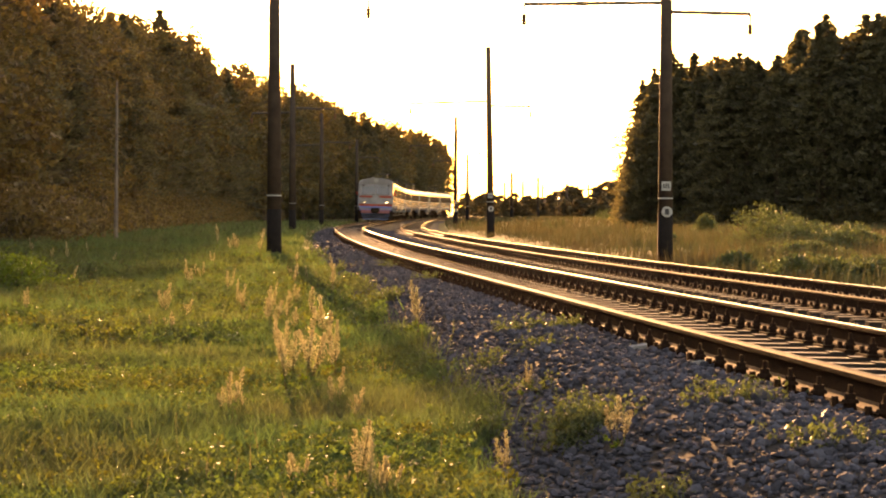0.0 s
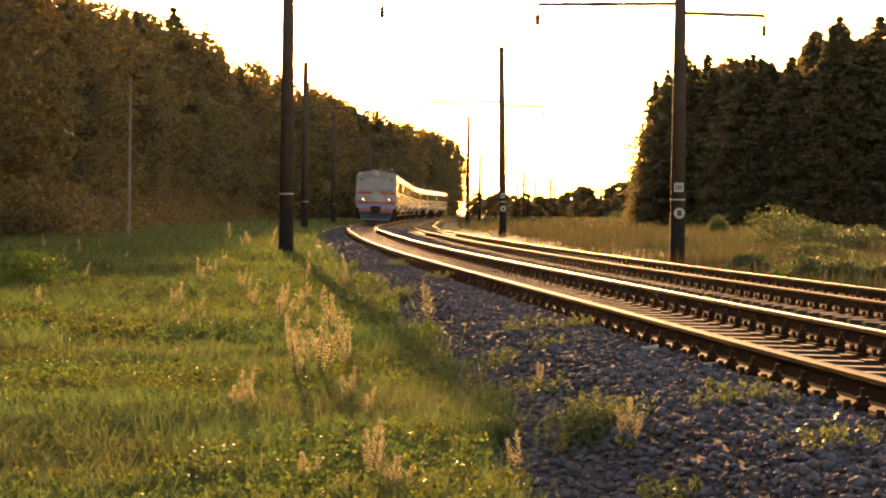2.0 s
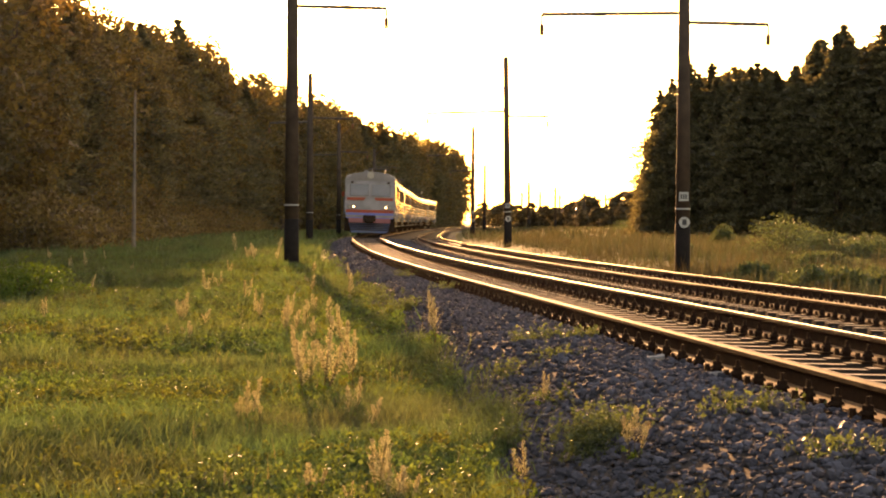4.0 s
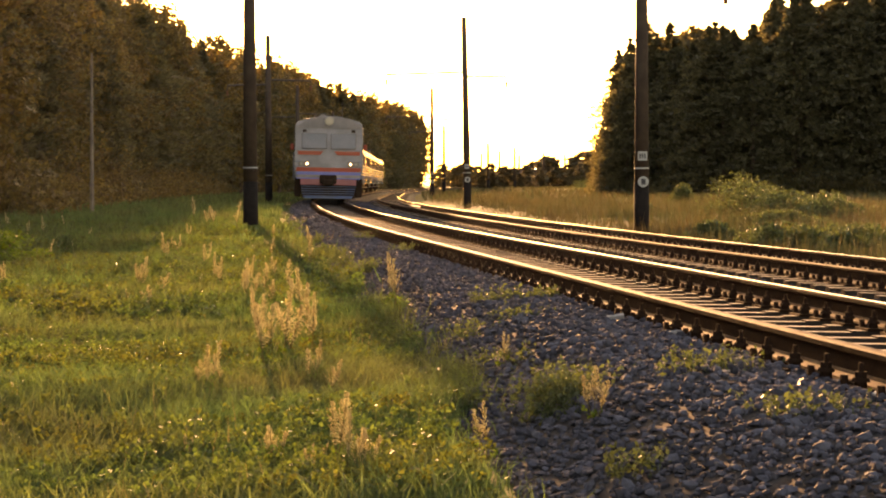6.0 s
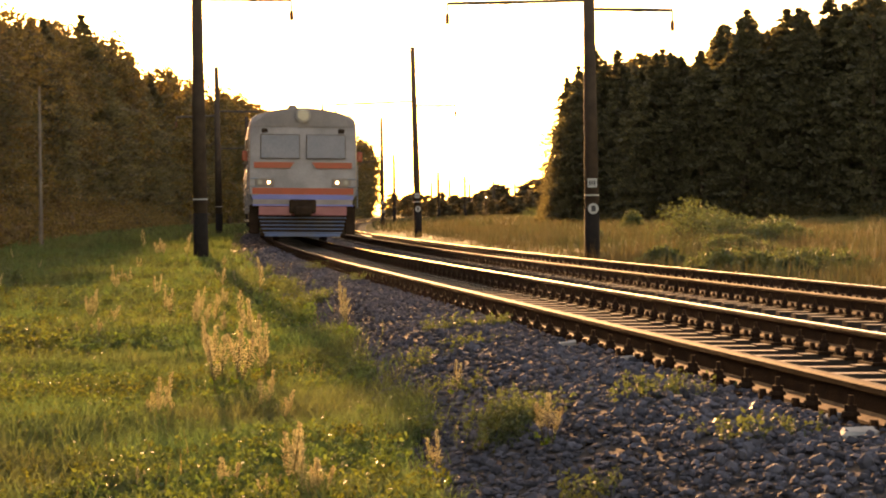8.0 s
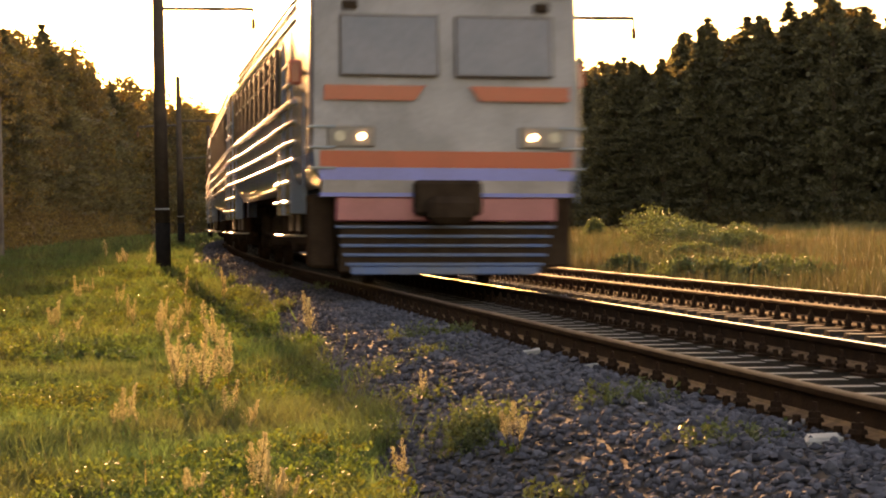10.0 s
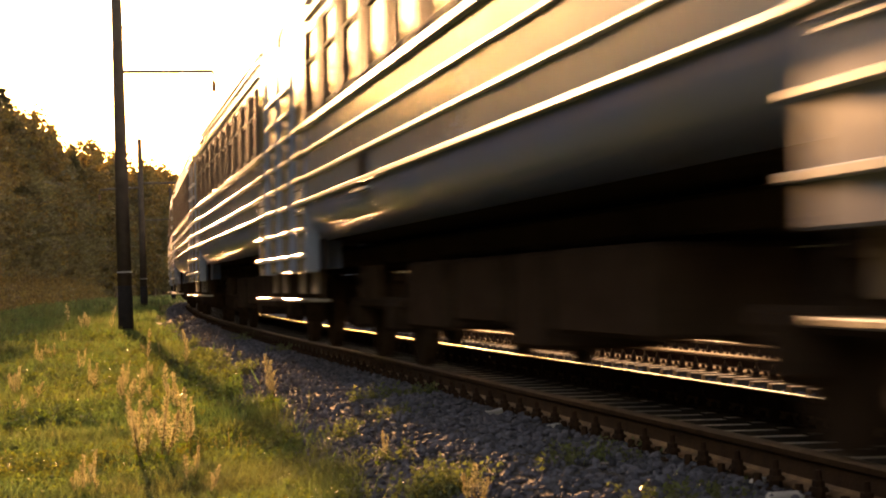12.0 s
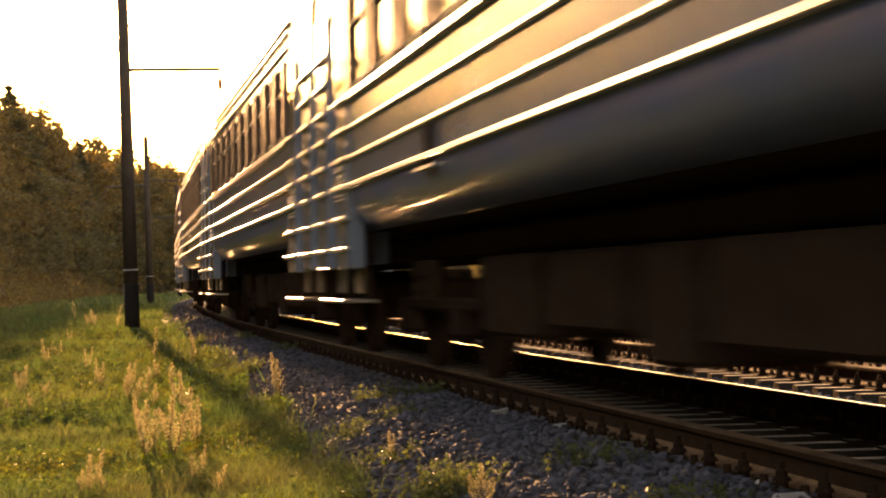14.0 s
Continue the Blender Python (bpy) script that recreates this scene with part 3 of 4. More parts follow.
def front_parts(thing):
    F = HALF
    for sd in (-1, 1):
        scr = part("windscreen", raked_box("windscreen", FRAME, *sorted((sd * 0.105, sd * 1.375)), F - 0.02, F + 0.012, 2.685, 3.475, 0.01), thing, "windscreen in a thin frame")
        # Pane tinted with the painted-in sky reflection.
        part("pane", raked_box("pane", SCREEN, *sorted((sd * 0.13, sd * 1.35)), F + 0.002, F + 0.02, 2.71, 3.45), scr, "windscreen glass with a mauve sky reflection in its colour")
        part("stripe", raked_box("stripe", PAINT_RED, *sorted((sd * 0.42, sd * 1.58)), F - 0.02, F + 0.008, 2.38, 2.57, 0, -sd * 0.14), thing, "orange-red painted stripe")
        lamp = part("headlight", raked_box("headlight", BROW, *sorted((sd * 0.93, sd * 1.54)), F - 0.1, F + 0.03, 1.78, 2.06, 0.02), thing, "dark headlight housing")
        for x, mat, name in ((1.10, HEADLIGHT, "lit_lens"), (1.38, LENS, "lens")):
            bm = bmesh.new()
            rod(bm, (sd * x, F + 0.02, 1.92), (sd * x, F + 0.05, 1.92), 0.07 if mat is LENS else 0.045, seg=14)
            part(name, to_mesh(name, bm, mat), lamp)
        part("mirror", box_mesh("mirror", PAINT_RED, *sorted((sd * 1.78, sd * 1.96)), F - 0.9, F - 0.75, 2.62, 2.95, bevel=0.03), thing, "red cab mirror")
        part("mirror_arm", box_mesh("mirror_arm", UNDER, *sorted((sd * 1.6, sd * 1.8)), F - 0.85, F - 0.8, 2.75, 2.79), thing)
        bm = bmesh.new()
        for i in range(3):
            rod(bm, (sd * 1.44, F + 0.03, 1.52 + i * 0.26), (sd * 1.76, F + 0.01, 1.52 + i * 0.26), 0.018, seg=6)
            rod(bm, (sd * 1.76, F + 0.01, 1.52 + i * 0.26), (sd * 1.77, F - 0.4, 1.52 + i * 0.26), 0.018, seg=6)
        rod(bm, (sd * 1.79, F - 0.5, 1.1), (sd * 1.79, F - 0.5, 2.5), 0.018, seg=6)
        part("handrail", to_mesh("handrail", bm, PAINT_GREY), thing, "pale grab rails round the cab corner")
        part("marker_lamp", raked_box("marker_lamp", UNDER, *sorted((sd * 1.14, sd * 1.34)), F - 0.05, F + 0.04, 3.53, 3.66, 0.02), thing)
    for name, mat, z0, z1, lab in (("band", PAINT_RED, 1.53, 1.74, "red painted band"), ("band", PAINT_BLUE, 1.37, 1.526, "blue painted band"), ("band", PAINT_BLUE, 1.16, 1.21, "blue painted band")):
        part(name, raked_box(name, mat, -1.63, 1.63, F - 0.05, F + 0.006, z0, z1), thing, lab)
    part("skirt", raked_box("skirt", PAINT_FRONT, -1.6, 1.6, F - 0.3, F + 0.002, 1.158, 1.42), thing, "grey skirt panel below the stripes")
    part("apron", raked_box("apron", PAINT_PINK, -1.42, 1.42, F - 0.25, F - 0.02, 0.85, 1.157, 0.02), thing, "faded red apron")
    brow = bmesh.new()
    for i in range(16):
        a, b = -1.64 + i * 3.28 / 16, -1.64 + (i + 1) * 3.28 / 16
        za, zb = (3.90 + 0.42 * (1 - abs(q / 1.7) ** 2.6) for q in (a, b))
        vs = [brow.verts.new(c) for c in ((a, F - 0.12, 3.73), (b, F - 0.12, 3.73), (b, F - 0.235, zb), (a, F - 0.235, za))]
        brow.faces.new(vs)
    me = to_mesh("brow", brow, BROW)
    part("brow", me, thing, "grey curved brow panel above the windscreens")
    bm = bmesh.new()
    rod(bm, (0, F - 0.5, 4.10), (0, F - 0.05, 4.10), 0.24, 0.25, 18)
    search = part("searchlight", to_mesh("searchlight", bm, ROOF_PAINT), thing, "round roof searchlight")
    bm = bmesh.new()
    rod(bm, (0, F - 0.06, 4.10), (0, F - 0.03, 4.10), 0.2, 0.19, 18)
    part("lens", to_mesh("lens", bm, LENS), search)
    pil = part("pilot", raked_box("pilot", UNDER, -1.36, 1.36, F - 0.5, F - 0.18, 0.2, 0.84, 0.02), thing, "black snow plough with pale slats")
    for i in range(5):
        w = 1.42 - i * 0.035
        part("slat", box_mesh("slat", PAINT_LOWER, -w, w, F - 0.18, F - 0.13, 0.76 - i * 0.12, 0.80 - i * 0.12, bevel=0.008), pil)
    part("lower_edge", box_mesh("lower_edge", PAINT_LOWER, -1.22, 1.22, F - 0.18, F - 0.12, 0.17, 0.27, bevel=0.01), pil)
    bm = bmesh.new()
    box(bm, -0.42, 0.44, F - 0.05, F + 0.2, 0.92, 1.37, 0.05)
    box(bm, -0.28, 0.3, F + 0.1, F + 0.5, 0.82, 1.16, 0.08)
    part("coupler", to_mesh("coupler", bm, UNDER), thing, "heavy black coupler")
    for sd in (-1, 1):
        part("corner_step", box_mesh("corner_step", UNDER, *sorted((sd * 1.38, sd * 1.72)), F - 0.9, F - 0.45, 0.25, 1.2, bevel=0.04), thing)
    bm = bmesh.new()
    rod(bm, (-0.66, F - 0.9, 4.2), (-0.66, F - 0.9, 5.1), 0.028, 0.022, seg=5)
    rod(bm, (-0.66, F - 0.9, 4.2), (-0.66, F - 0.9, 4.42), 0.06, 0.045, seg=6)
    part("antenna", to_mesh("antenna", bm, STEEL), thing)
    part("horn", box_mesh("horn", BROW, 0.18, 0.48, F - 1.0, F - 0.6, 4.28, 4.45, bevel=0.04), thing)


lead_car, motor_car, trailer_car = car("lead"), car("motor"), car("trailer")
CARS = [lead_car, motor_car, trailer_car]
for kind in (motor_car, trailer_car, motor_car, trailer_car, motor_car):
    CARS.append(copy_thing(kind, Matrix()))

# ---- trees ----
rng = np.random.default_rng(7)


def leaf_quads(centres, size, n_each, radius):
    """Small leaf quads strewn round the given centres."""
    k = len(centres) * n_each
    d = rng.normal(size=(k, 3))
    d /= np.linalg.norm(d, axis=1, keepdims=True)
    c = np.repeat(centres, n_each, 0) + d * (np.repeat(radius, n_each)[:, None] * rng.uniform(0.35, 1.0, (k, 1)) ** 0.6) * [1, 1, 0.75]
    a = rng.normal(size=(k, 3))
    a /= np.linalg.norm(a, axis=1, keepdims=True)
    b = np.cross(a, rng.normal(size=(k, 3)))
    b /= np.linalg.norm(b, axis=1, keepdims=True)
    sz = size * rng.uniform(0.5, 1.3, (k, 1))
    a, b = a * sz, b * sz * 0.6
    v = np.stack([c - a, c - b * 0.8, c + a, c + b], 1).reshape(-1, 3)
    return v, np.arange(len(v)).reshape(-1, 4)


def pine_sprays(h, width, low, levels, per, each, size, lean):
    """Needle sprays along whorls of limbs that sink a little towards their tips."""
    k = levels * per
    t = low + (1 - low) * (np.repeat(np.arange(levels), per) + rng.uniform(0, 1, k)) / levels
    reach = width * (np.minimum(1, (1 - t) * 2.4) ** 0.9 * (1.05 - 0.25 * t) + 0.01) * rng.uniform(0.4, 1.2, k)
    ang = rng.uniform(0, 2 * math.pi, k)
    way = np.stack([np.cos(ang), np.sin(ang), rng.uniform(-0.12, 0.28, k)], -1)
    foot = np.stack([lean[0] * t * t, lean[1] * t * t, h * t * 0.98], -1)
    u = rng.uniform(0.18, 1.0, (k, each)) ** 0.75
    c = foot[:, None] + way[:, None] * (reach[:, None] * u)[..., None]
    c[..., 2] -= 0.22 * reach[:, None] * u ** 2
    c = c + rng.normal(0, 1, c.shape) * (0.05 + 0.15 * reach[:, None] * (1.15 - u))[..., None] * [1, 1, 0.55]
    c = c.reshape(-1, 3)
    n = len(c)
    a = np.repeat(way, each, 0) + rng.normal(0, 0.55, (n, 3)) + [0, 0, 0.25]
    a /= np.linalg.norm(a, axis=1, keepdims=True)
    b = np.cross(a, rng.normal(size=(n, 3)))
    b /= np.linalg.norm(b, axis=1, keepdims=True)
    sz = size * rng.uniform(0.6, 1.3, (n, 1))
    a, b = a * sz, b * sz * 0.42
    v = np.stack([c - a, c - b, c + a, c + b], 1).reshape(-1, 3)
    return v, np.arange(len(v)).reshape(-1, 4)


def tree_meshes(h, width, conifer, low, leaf=0.19, each=74, mat=None):
    """Trunk with limbs, and a crown of leaf clumps with gaps."""
    bm = bmesh.new()
    lean = rng.normal(0, 0.25, 2)
    pts = [Vector((lean[0] * (t ** 2), lean[1] * (t ** 2), h * 0.95 * t)) for t in np.linspace(0, 1, 6)]
    for i in range(5):
        r = 0.22 * (1 - i / 5.5)
        rod(bm, pts[i] - Vector((0, 0, 0.3 if i == 0 else 0.02)), pts[i + 1], r, 0.22 * (1 - (i + 1) / 5.5), 7)
    cs, rs = [], []
    n = 58 if conifer else 44
    for i in range(n):
        t = low + (1 - low) * (i + rng.uniform(0, 1)) / n
        env = (1 - t) ** 0.75 * 1.15 + 0.06 if conifer else math.sin(math.pi * min(1, (t - low) / (1.02 - low)) ** 0.8) ** 0.6 * 0.95 + 0.08
        ang, rad = rng.uniform(0, 2 * math.pi), width * env * rng.uniform(0.35, 1.0)
        c = np.array([lean[0] * t * t + math.cos(ang) * rad, lean[1] * t * t + math.sin(ang) * rad, h * t])
        cs.append(c)
        rs.append(rng.uniform(0.6, 1.1) * (0.35 + 0.75 * (1 - t) if conifer else 1.0) * width / 2.5)
        if i % 3 == 0:
            rod(bm, (lean[0] * t * t, lean[1] * t * t, h * t * 0.93), c, 0.06, 0.02, 5)
    if conifer and leaf < 0.3:
        v, f = pine_sprays(h, width * 1.45, low, 36, 10, 32, 0.19, lean)
    else:
        v, f = leaf_quads(np.array(cs), leaf, each, np.array(rs))
    return to_mesh("trunk", bm, BARK), array_mesh("crown", v, f, [mat or (NEEDLE if conifer else LEAF)])


KINDS = []
for i in range(10):
    conifer = i % 3 == 0
    trunk, crown = tree_meshes(16.0, 2.3 if conifer else 3.0, conifer, 0.03 if i != 5 and i != 6 else 0.2, 0.19 if i < 7 else 0.75 if i == 7 else 0.46, 74 if i < 7 else 34 if i == 7 else 62, HAZY_LEAF if i == 7 else None)
    tree = tagged(new("pine_tree" if conifer else "deciduous_tree"), "tall dark pine standing in the woodland edge" if conifer else "tall leafy tree standing in the woodland edge", "tree", "woodland trees")
    part("trunk", trunk, tree)
    part("crown", crown, tree, "dense dark green crown")
    KINDS.append(tree)
used_kinds = set()


def plant(x, y, h, k):
    m = pose(x, y, float(field_z(x, y)) - 0.1, 0, 0, rng.uniform(0, 360))
    src = KINDS[k]
    sc = h / 16.0
    if k in used_kinds:
        ob = copy_thing(src, m)
    else:
        ob = src
        ob.matrix_basis = m
        used_kinds.add(k)
    ob.scale = (sc * rng.uniform(0.9, 1.25),) * 2 + (sc,)
    return ob


LEFT_EDGE = [(-15.5, 66), (-17, 80), (-20, 120), (-23, 170), (-24, 220), (-18, 290), (-8, 380), (3, 490)]
for (xa, ya), (xb, yb) in zip(LEFT_EDGE, LEFT_EDGE[1:]):
    length = math.hypot(xb - xa, yb - ya)
    gap = 2.6 if ya < 200 else 4.5
    for row in range(4 if ya < 200 else 3):
        n = int(length / (gap + row * 0.8))
        for i in range(n):
            t = (i + rng.uniform(0, 1)) / n
            plant(xa + (xb - xa) * t - 1.5 - row * 4.0 - rng.uniform(0, 2), ya + (yb - ya) * t, rng.uniform(12.0, 14.0) + 3.0 * float(ease(95, 170, ya + (yb - ya) * t)) - (0.8 if row else 0) + (2.4 if ya > 150 else 0), int(rng.integers(0, 7)) if row == 0 else int(rng.integers(8, 10)))
# Unseen tree rows left of the view, added to darken reflections on the cars.
for (xa, ya), (xb, yb) in (((-20, -40), (-17.5, 10)), ((-17.5, 10), (-17.5, 62))):
    for row in range(2):
        for i in range(17):
            t = (i + rng.uniform(0, 1)) / 17
            plant(xa + (xb - xa) * t - row * 4.0 - rng.uniform(0, 1.5), ya + (yb - ya) * t, rng.uniform(12.5, 15.0), int(rng.integers(8, 10)))
RIGHT_EDGE = [(18.8, 186), (26, 172), (40, 166), (62, 158)]
for (xa, ya), (xb, yb) in zip(RIGHT_EDGE, RIGHT_EDGE[1:]):
    length = math.hypot(xb - xa, yb - ya)
    for row in range(6):
        n = int(length / 2.2)
        for i in range(n):
            t = (i + rng.uniform(0, 1)) / n
            x = xa + (xb - xa) * t
            plant(x + row * 0.8, ya + (yb - ya) * t + row * 3.5 + rng.uniform(0, 2), rng.uniform(13.0, 15.4) + rng.normal(0, 0.9) + min(5, max(0, (x - 18) * 0.2)) - (1.6 if row > 1 else 0), (0, 3, 3, 0, 3, 0)[int(rng.integers(0, 6))] if row < 2 else int(rng.integers(8, 10)))
for x, y, h in ((18.3, 184, 9.0), (17.7, 188, 7.0), (19.4, 182, 11.5), (20.6, 184, 12.5), (18.9, 190, 11.0), (17.2, 185, 4.0)):
    plant(x, y, h, (0, 3)[int(h) % 2])

# ---- grass ----


def blades(x, y, h, w, lean, mat, name, label, lift=0.0):
    """Bent blades of grass, each of two quads."""
    k = len(x)
    z = surface_z(x, y) - 0.015 + lift
    ang = rng.uniform(0, 2 * math.pi, k)
    dx, dy = np.cos(ang), np.sin(ang)
    la = rng.uniform(0, 2 * math.pi, k)
    ll = lean * h * rng.uniform(0.2, 1.0, k)
    lx, ly = np.cos(la) * ll, np.sin(la) * ll
    base = np.stack([x, y, z], -1)
    side = np.stack([dx * w, dy * w, np.zeros(k)], -1)
    mid = base + np.stack([lx * 0.35, ly * 0.35, h * 0.6], -1)
    tip = base + np.stack([lx, ly, h], -1)
    v = np.stack([base - side, base + side, mid + side * 0.8, mid - side * 0.8, tip + side * 0.12, tip - side * 0.12], 1).reshape(-1, 3)
    i = np.arange(k)[:, None] * 6
    f = np.concatenate([i + [0, 1, 2, 3], i + [3, 2, 4, 5]], 1).reshape(-1, 4)
    if y.min() > 15:
        v = v.reshape(-1, 6, 3)[:, [0, 1, 4, 5]].reshape(-1, 3)
        f = np.arange(len(v)).reshape(-1, 4)
    return tagged(new(name, array_mesh(name, v, f, [mat])), label, "grass", kind="stuff")


def strew(n, y0, y1, x_of, power=1.0):
    y = y0 + (y1 - y0) * rng.uniform(0, 1, n) ** power
    return x_of(y), y


def left_x(y):
    s = np.interp(y, north, ARC)
    lo = -0.25 * y - 1.0
    hi = np.interp(s, ARC, east) - np.interp(y, [9, 14, 21, 33, 60], [2.85, 2.35, 2.2, 2.05, 2.0]) + 0.16 * np.sin(y * 1.3) * np.sin(y * 0.37) - 0.5 * rng.uniform(0, 1, len(y)) ** 3
    t = rng.uniform(0, 1, len(y))
    return lo + (hi - lo) * t


def right_x(y):
    s = np.interp(y, north, ARC)
    lo = np.interp(s, ARC, east) + 7.0
    hi = np.maximum(lo + 3, 0.34 * y + 2)
    return lo + (hi - lo) * rng.uniform(0, 1, len(y))


def patchy(x, y):
    return 0.55 + 0.45 * np.sin(x * 1.1 + 2 * np.sin(y * 0.35)) * np.sin(y * 0.8 + 1.7 * np.sin(x * 0.6))


def surface_z(x, y):
    s = np.interp(y, north, ARC)
    off = (x - np.interp(s, ARC, east)) * np.cos(np.interp(s, ARC, HEAD))
    bed = np.where((off > BED_OFF[0]) & (off < BED_OFF[-1]), np.interp(off, BED_OFF, BED_Z) + rise(s), -9)
    return np.maximum(field_z(x, y), bed)


def clumped(n, y0, y1, x_of, each, radius):
    cx, cy = strew(n // each, y0, y1, x_of)
    spread = radius * rng.uniform(0.5, 1.4, len(cx))
    x = np.repeat(cx, each) + rng.normal(0, 1, len(cx) * each) * np.repeat(spread, each)
    y = np.repeat(cy, each) + rng.normal(0, 1, len(cx) * each) * np.repeat(spread, each)
    return x, y, np.repeat(rng.uniform(0.45, 1.35, len(cx)), each)


for n, y0, y1, hmin, hmax, w in ((190000, 8, 20, 0.05, 0.15, 0.0030), (120000, 18, 42, 0.07, 0.18, 0.0065), (70000, 40, 95, 0.10, 0.24, 0.015), (26000, 90, 230, 0.15, 0.35, 0.04)):
    x, y = strew(n, y0, y1, left_x)
    h = (hmin + (hmax - hmin) * rng.uniform(0, 1, n) ** 2) * (0.6 + 0.7 * patchy(x, y))
    blades(x, y, h, w, 1.15, GRASS, "grass", "short sunlit meadow grass beside the track")
for n, y0, y1, hmax, w in ((80000, 8, 20, 0.20, 0.0032), (46000, 18, 42, 0.27, 0.007), (25000, 40, 95, 0.33, 0.015)):
    x, y, k = clumped(n, y0, y1, left_x, 30, 0.10)
    h = hmax * k * rng.uniform(0.45, 1.0, len(x)) * (0.55 + 0.6 * patchy(x, y))
    blades(x, y, h, w, 0.8, GRASS, "grass_tufts", "uneven tufts of longer green grass")
x, y, k = clumped(3600, 8, 60, left_x, 12, 0.25)
blades(x, y, 0.22 * k * rng.uniform(0.6, 1, len(x)), 0.0016, 0.35, DRY_STRAW, "straw", "thin dry grass stems among the green")
n = 60000
x, y = rng.uniform(-32, 4, n), rng.uniform(-14, 70, n)
s = np.interp(y, north, ARC)
edge = np.interp(s, ARC, east) - 2.9
keep = (x < edge) & ((x < -0.25 * y - 0.8) | (y < 8.5))
x, y = x[keep], y[keep]
blades(x, y, rng.uniform(0.08, 0.3, len(x)), 0.012, 0.9, GRASS, "grass", "meadow grass around the viewpoint")
x, y = strew(24000, 140, 480, right_x)
blades(x, y, rng.uniform(0.2, 0.6, len(x)), 0.07, 0.5, DRY_GRASS, "far_grass", "dry grass of the far field")
x, y = strew(60000, 30, 150, right_x)
h = rng.uniform(0.12, 0.4, len(x)) * (0.5 + 0.7 * patchy(x * 0.5, y * 0.4))
blades(x, y, h, 0.014, 0.5, DRY_GRASS, "tall_grass", "tall dry brownish meadow grass beyond the tracks")
x, y, k = clumped(26000, 30, 150, right_x, 40, 0.5)
blades(x, y, 0.6 * k * rng.uniform(0.5, 1, len(x)), 0.012, 0.4, DRY_GRASS, "tall_weeds", "patches of tall brown weeds in the field")

# ---- broad-leaved herbs and small white flowers in the grass ----


def herbs(n, y0, y1, leaf, mat, name, label, height, each):
    x, y = strew(n, y0, y1, left_x)
    keep = patchy(x * 0.7 + 4, y * 0.6) > rng.uniform(0.1, 0.8, n)
    x, y = x[keep], y[keep]
    c = np.stack([x, y, surface_z(x, y) + height * rng.uniform(0.3, 1.0, len(x))], -1)
    v, f = leaf_quads(c, leaf, each, np.full(len(x), leaf * 2.6))
    return tagged(new(name, array_mesh(name, v, f, [mat])), label, "herbs", kind="stuff")


herbs(12000, 8.5, 22, 0.016, HERB, "herbs", "broad-leaved herbs mixed into the meadow grass", 0.15, 11)
herbs(1800, 8.5, 24, 0.015, HERB_DARK, "herbs", "dark green clover patches in the meadow grass", 0.11, 12)
herbs(10000, 20, 60, 0.026, HERB, "herbs", "broad-leaved herbs mixed into the meadow grass", 0.2, 10)
herbs(3500, 20, 60, 0.028, HERB_DARK, "herbs", "dark green clover patches in the meadow grass", 0.17, 10)
herbs(130, 9, 40, 0.005, PETAL, "white_flowers", "tiny white flowers dotted over the meadow", 0.28, 5)

# ---- seed-bearing docks, low weeds and bushes ----


def dock_meshes(h, stems):
    stalk, cs, rs = bmesh.new(), [], []
    for i in range(stems):
        a, r = rng.uniform(0, 6.28), rng.uniform(0.0, 0.10)
        foot = Vector((math.cos(a) * r * 0.3, math.sin(a) * r * 0.3, -0.05))
        top = Vector((math.cos(a) * r * 2.2, math.sin(a) * r * 2.2, h * rng.uniform(0.6, 1.0)))
        rod(stalk, foot, top, 0.006, 0.003, 5)
        for j in range(13):
            t = 0.42 + 0.57 * j / 12
            c = foot.lerp(top, t)
            out = h * (0.03 + 0.30 * (1.0 - t) ** 0.85) * rng.uniform(0.5, 1.15)
            for q in range(3):
                b = rng.uniform(0, 6.28)
                tip = c + Vector((math.cos(b) * out * 0.62, math.sin(b) * out * 0.62, out * 0.95))
                rod(stalk, c, tip, 0.0018, 0.001, 3)
                cs += [tuple(c.lerp(tip, u)) for u in (0.2, 0.4, 0.6, 0.8, 1.0)]
                rs += [0.010, 0.011, 0.010, 0.008, 0.005]
        cs.append(tuple(top))
        rs.append(0.006)
    v, f = leaf_quads(np.array(cs), 0.0058, 6, np.array(rs))
    leaves_c = np.array([(rng.normal(0, 0.05), rng.normal(0, 0.06), rng.uniform(0.03, 0.22) * h) for _ in range(8)])
    lv, lf = leaf_quads(leaves_c, 0.032, 6, np.full(8, 0.05))
    return to_mesh("stalk", stalk, STALK), array_mesh("seed_head", v, f, [SEED]), array_mesh("leaf_rosette", lv, lf, [WEED])


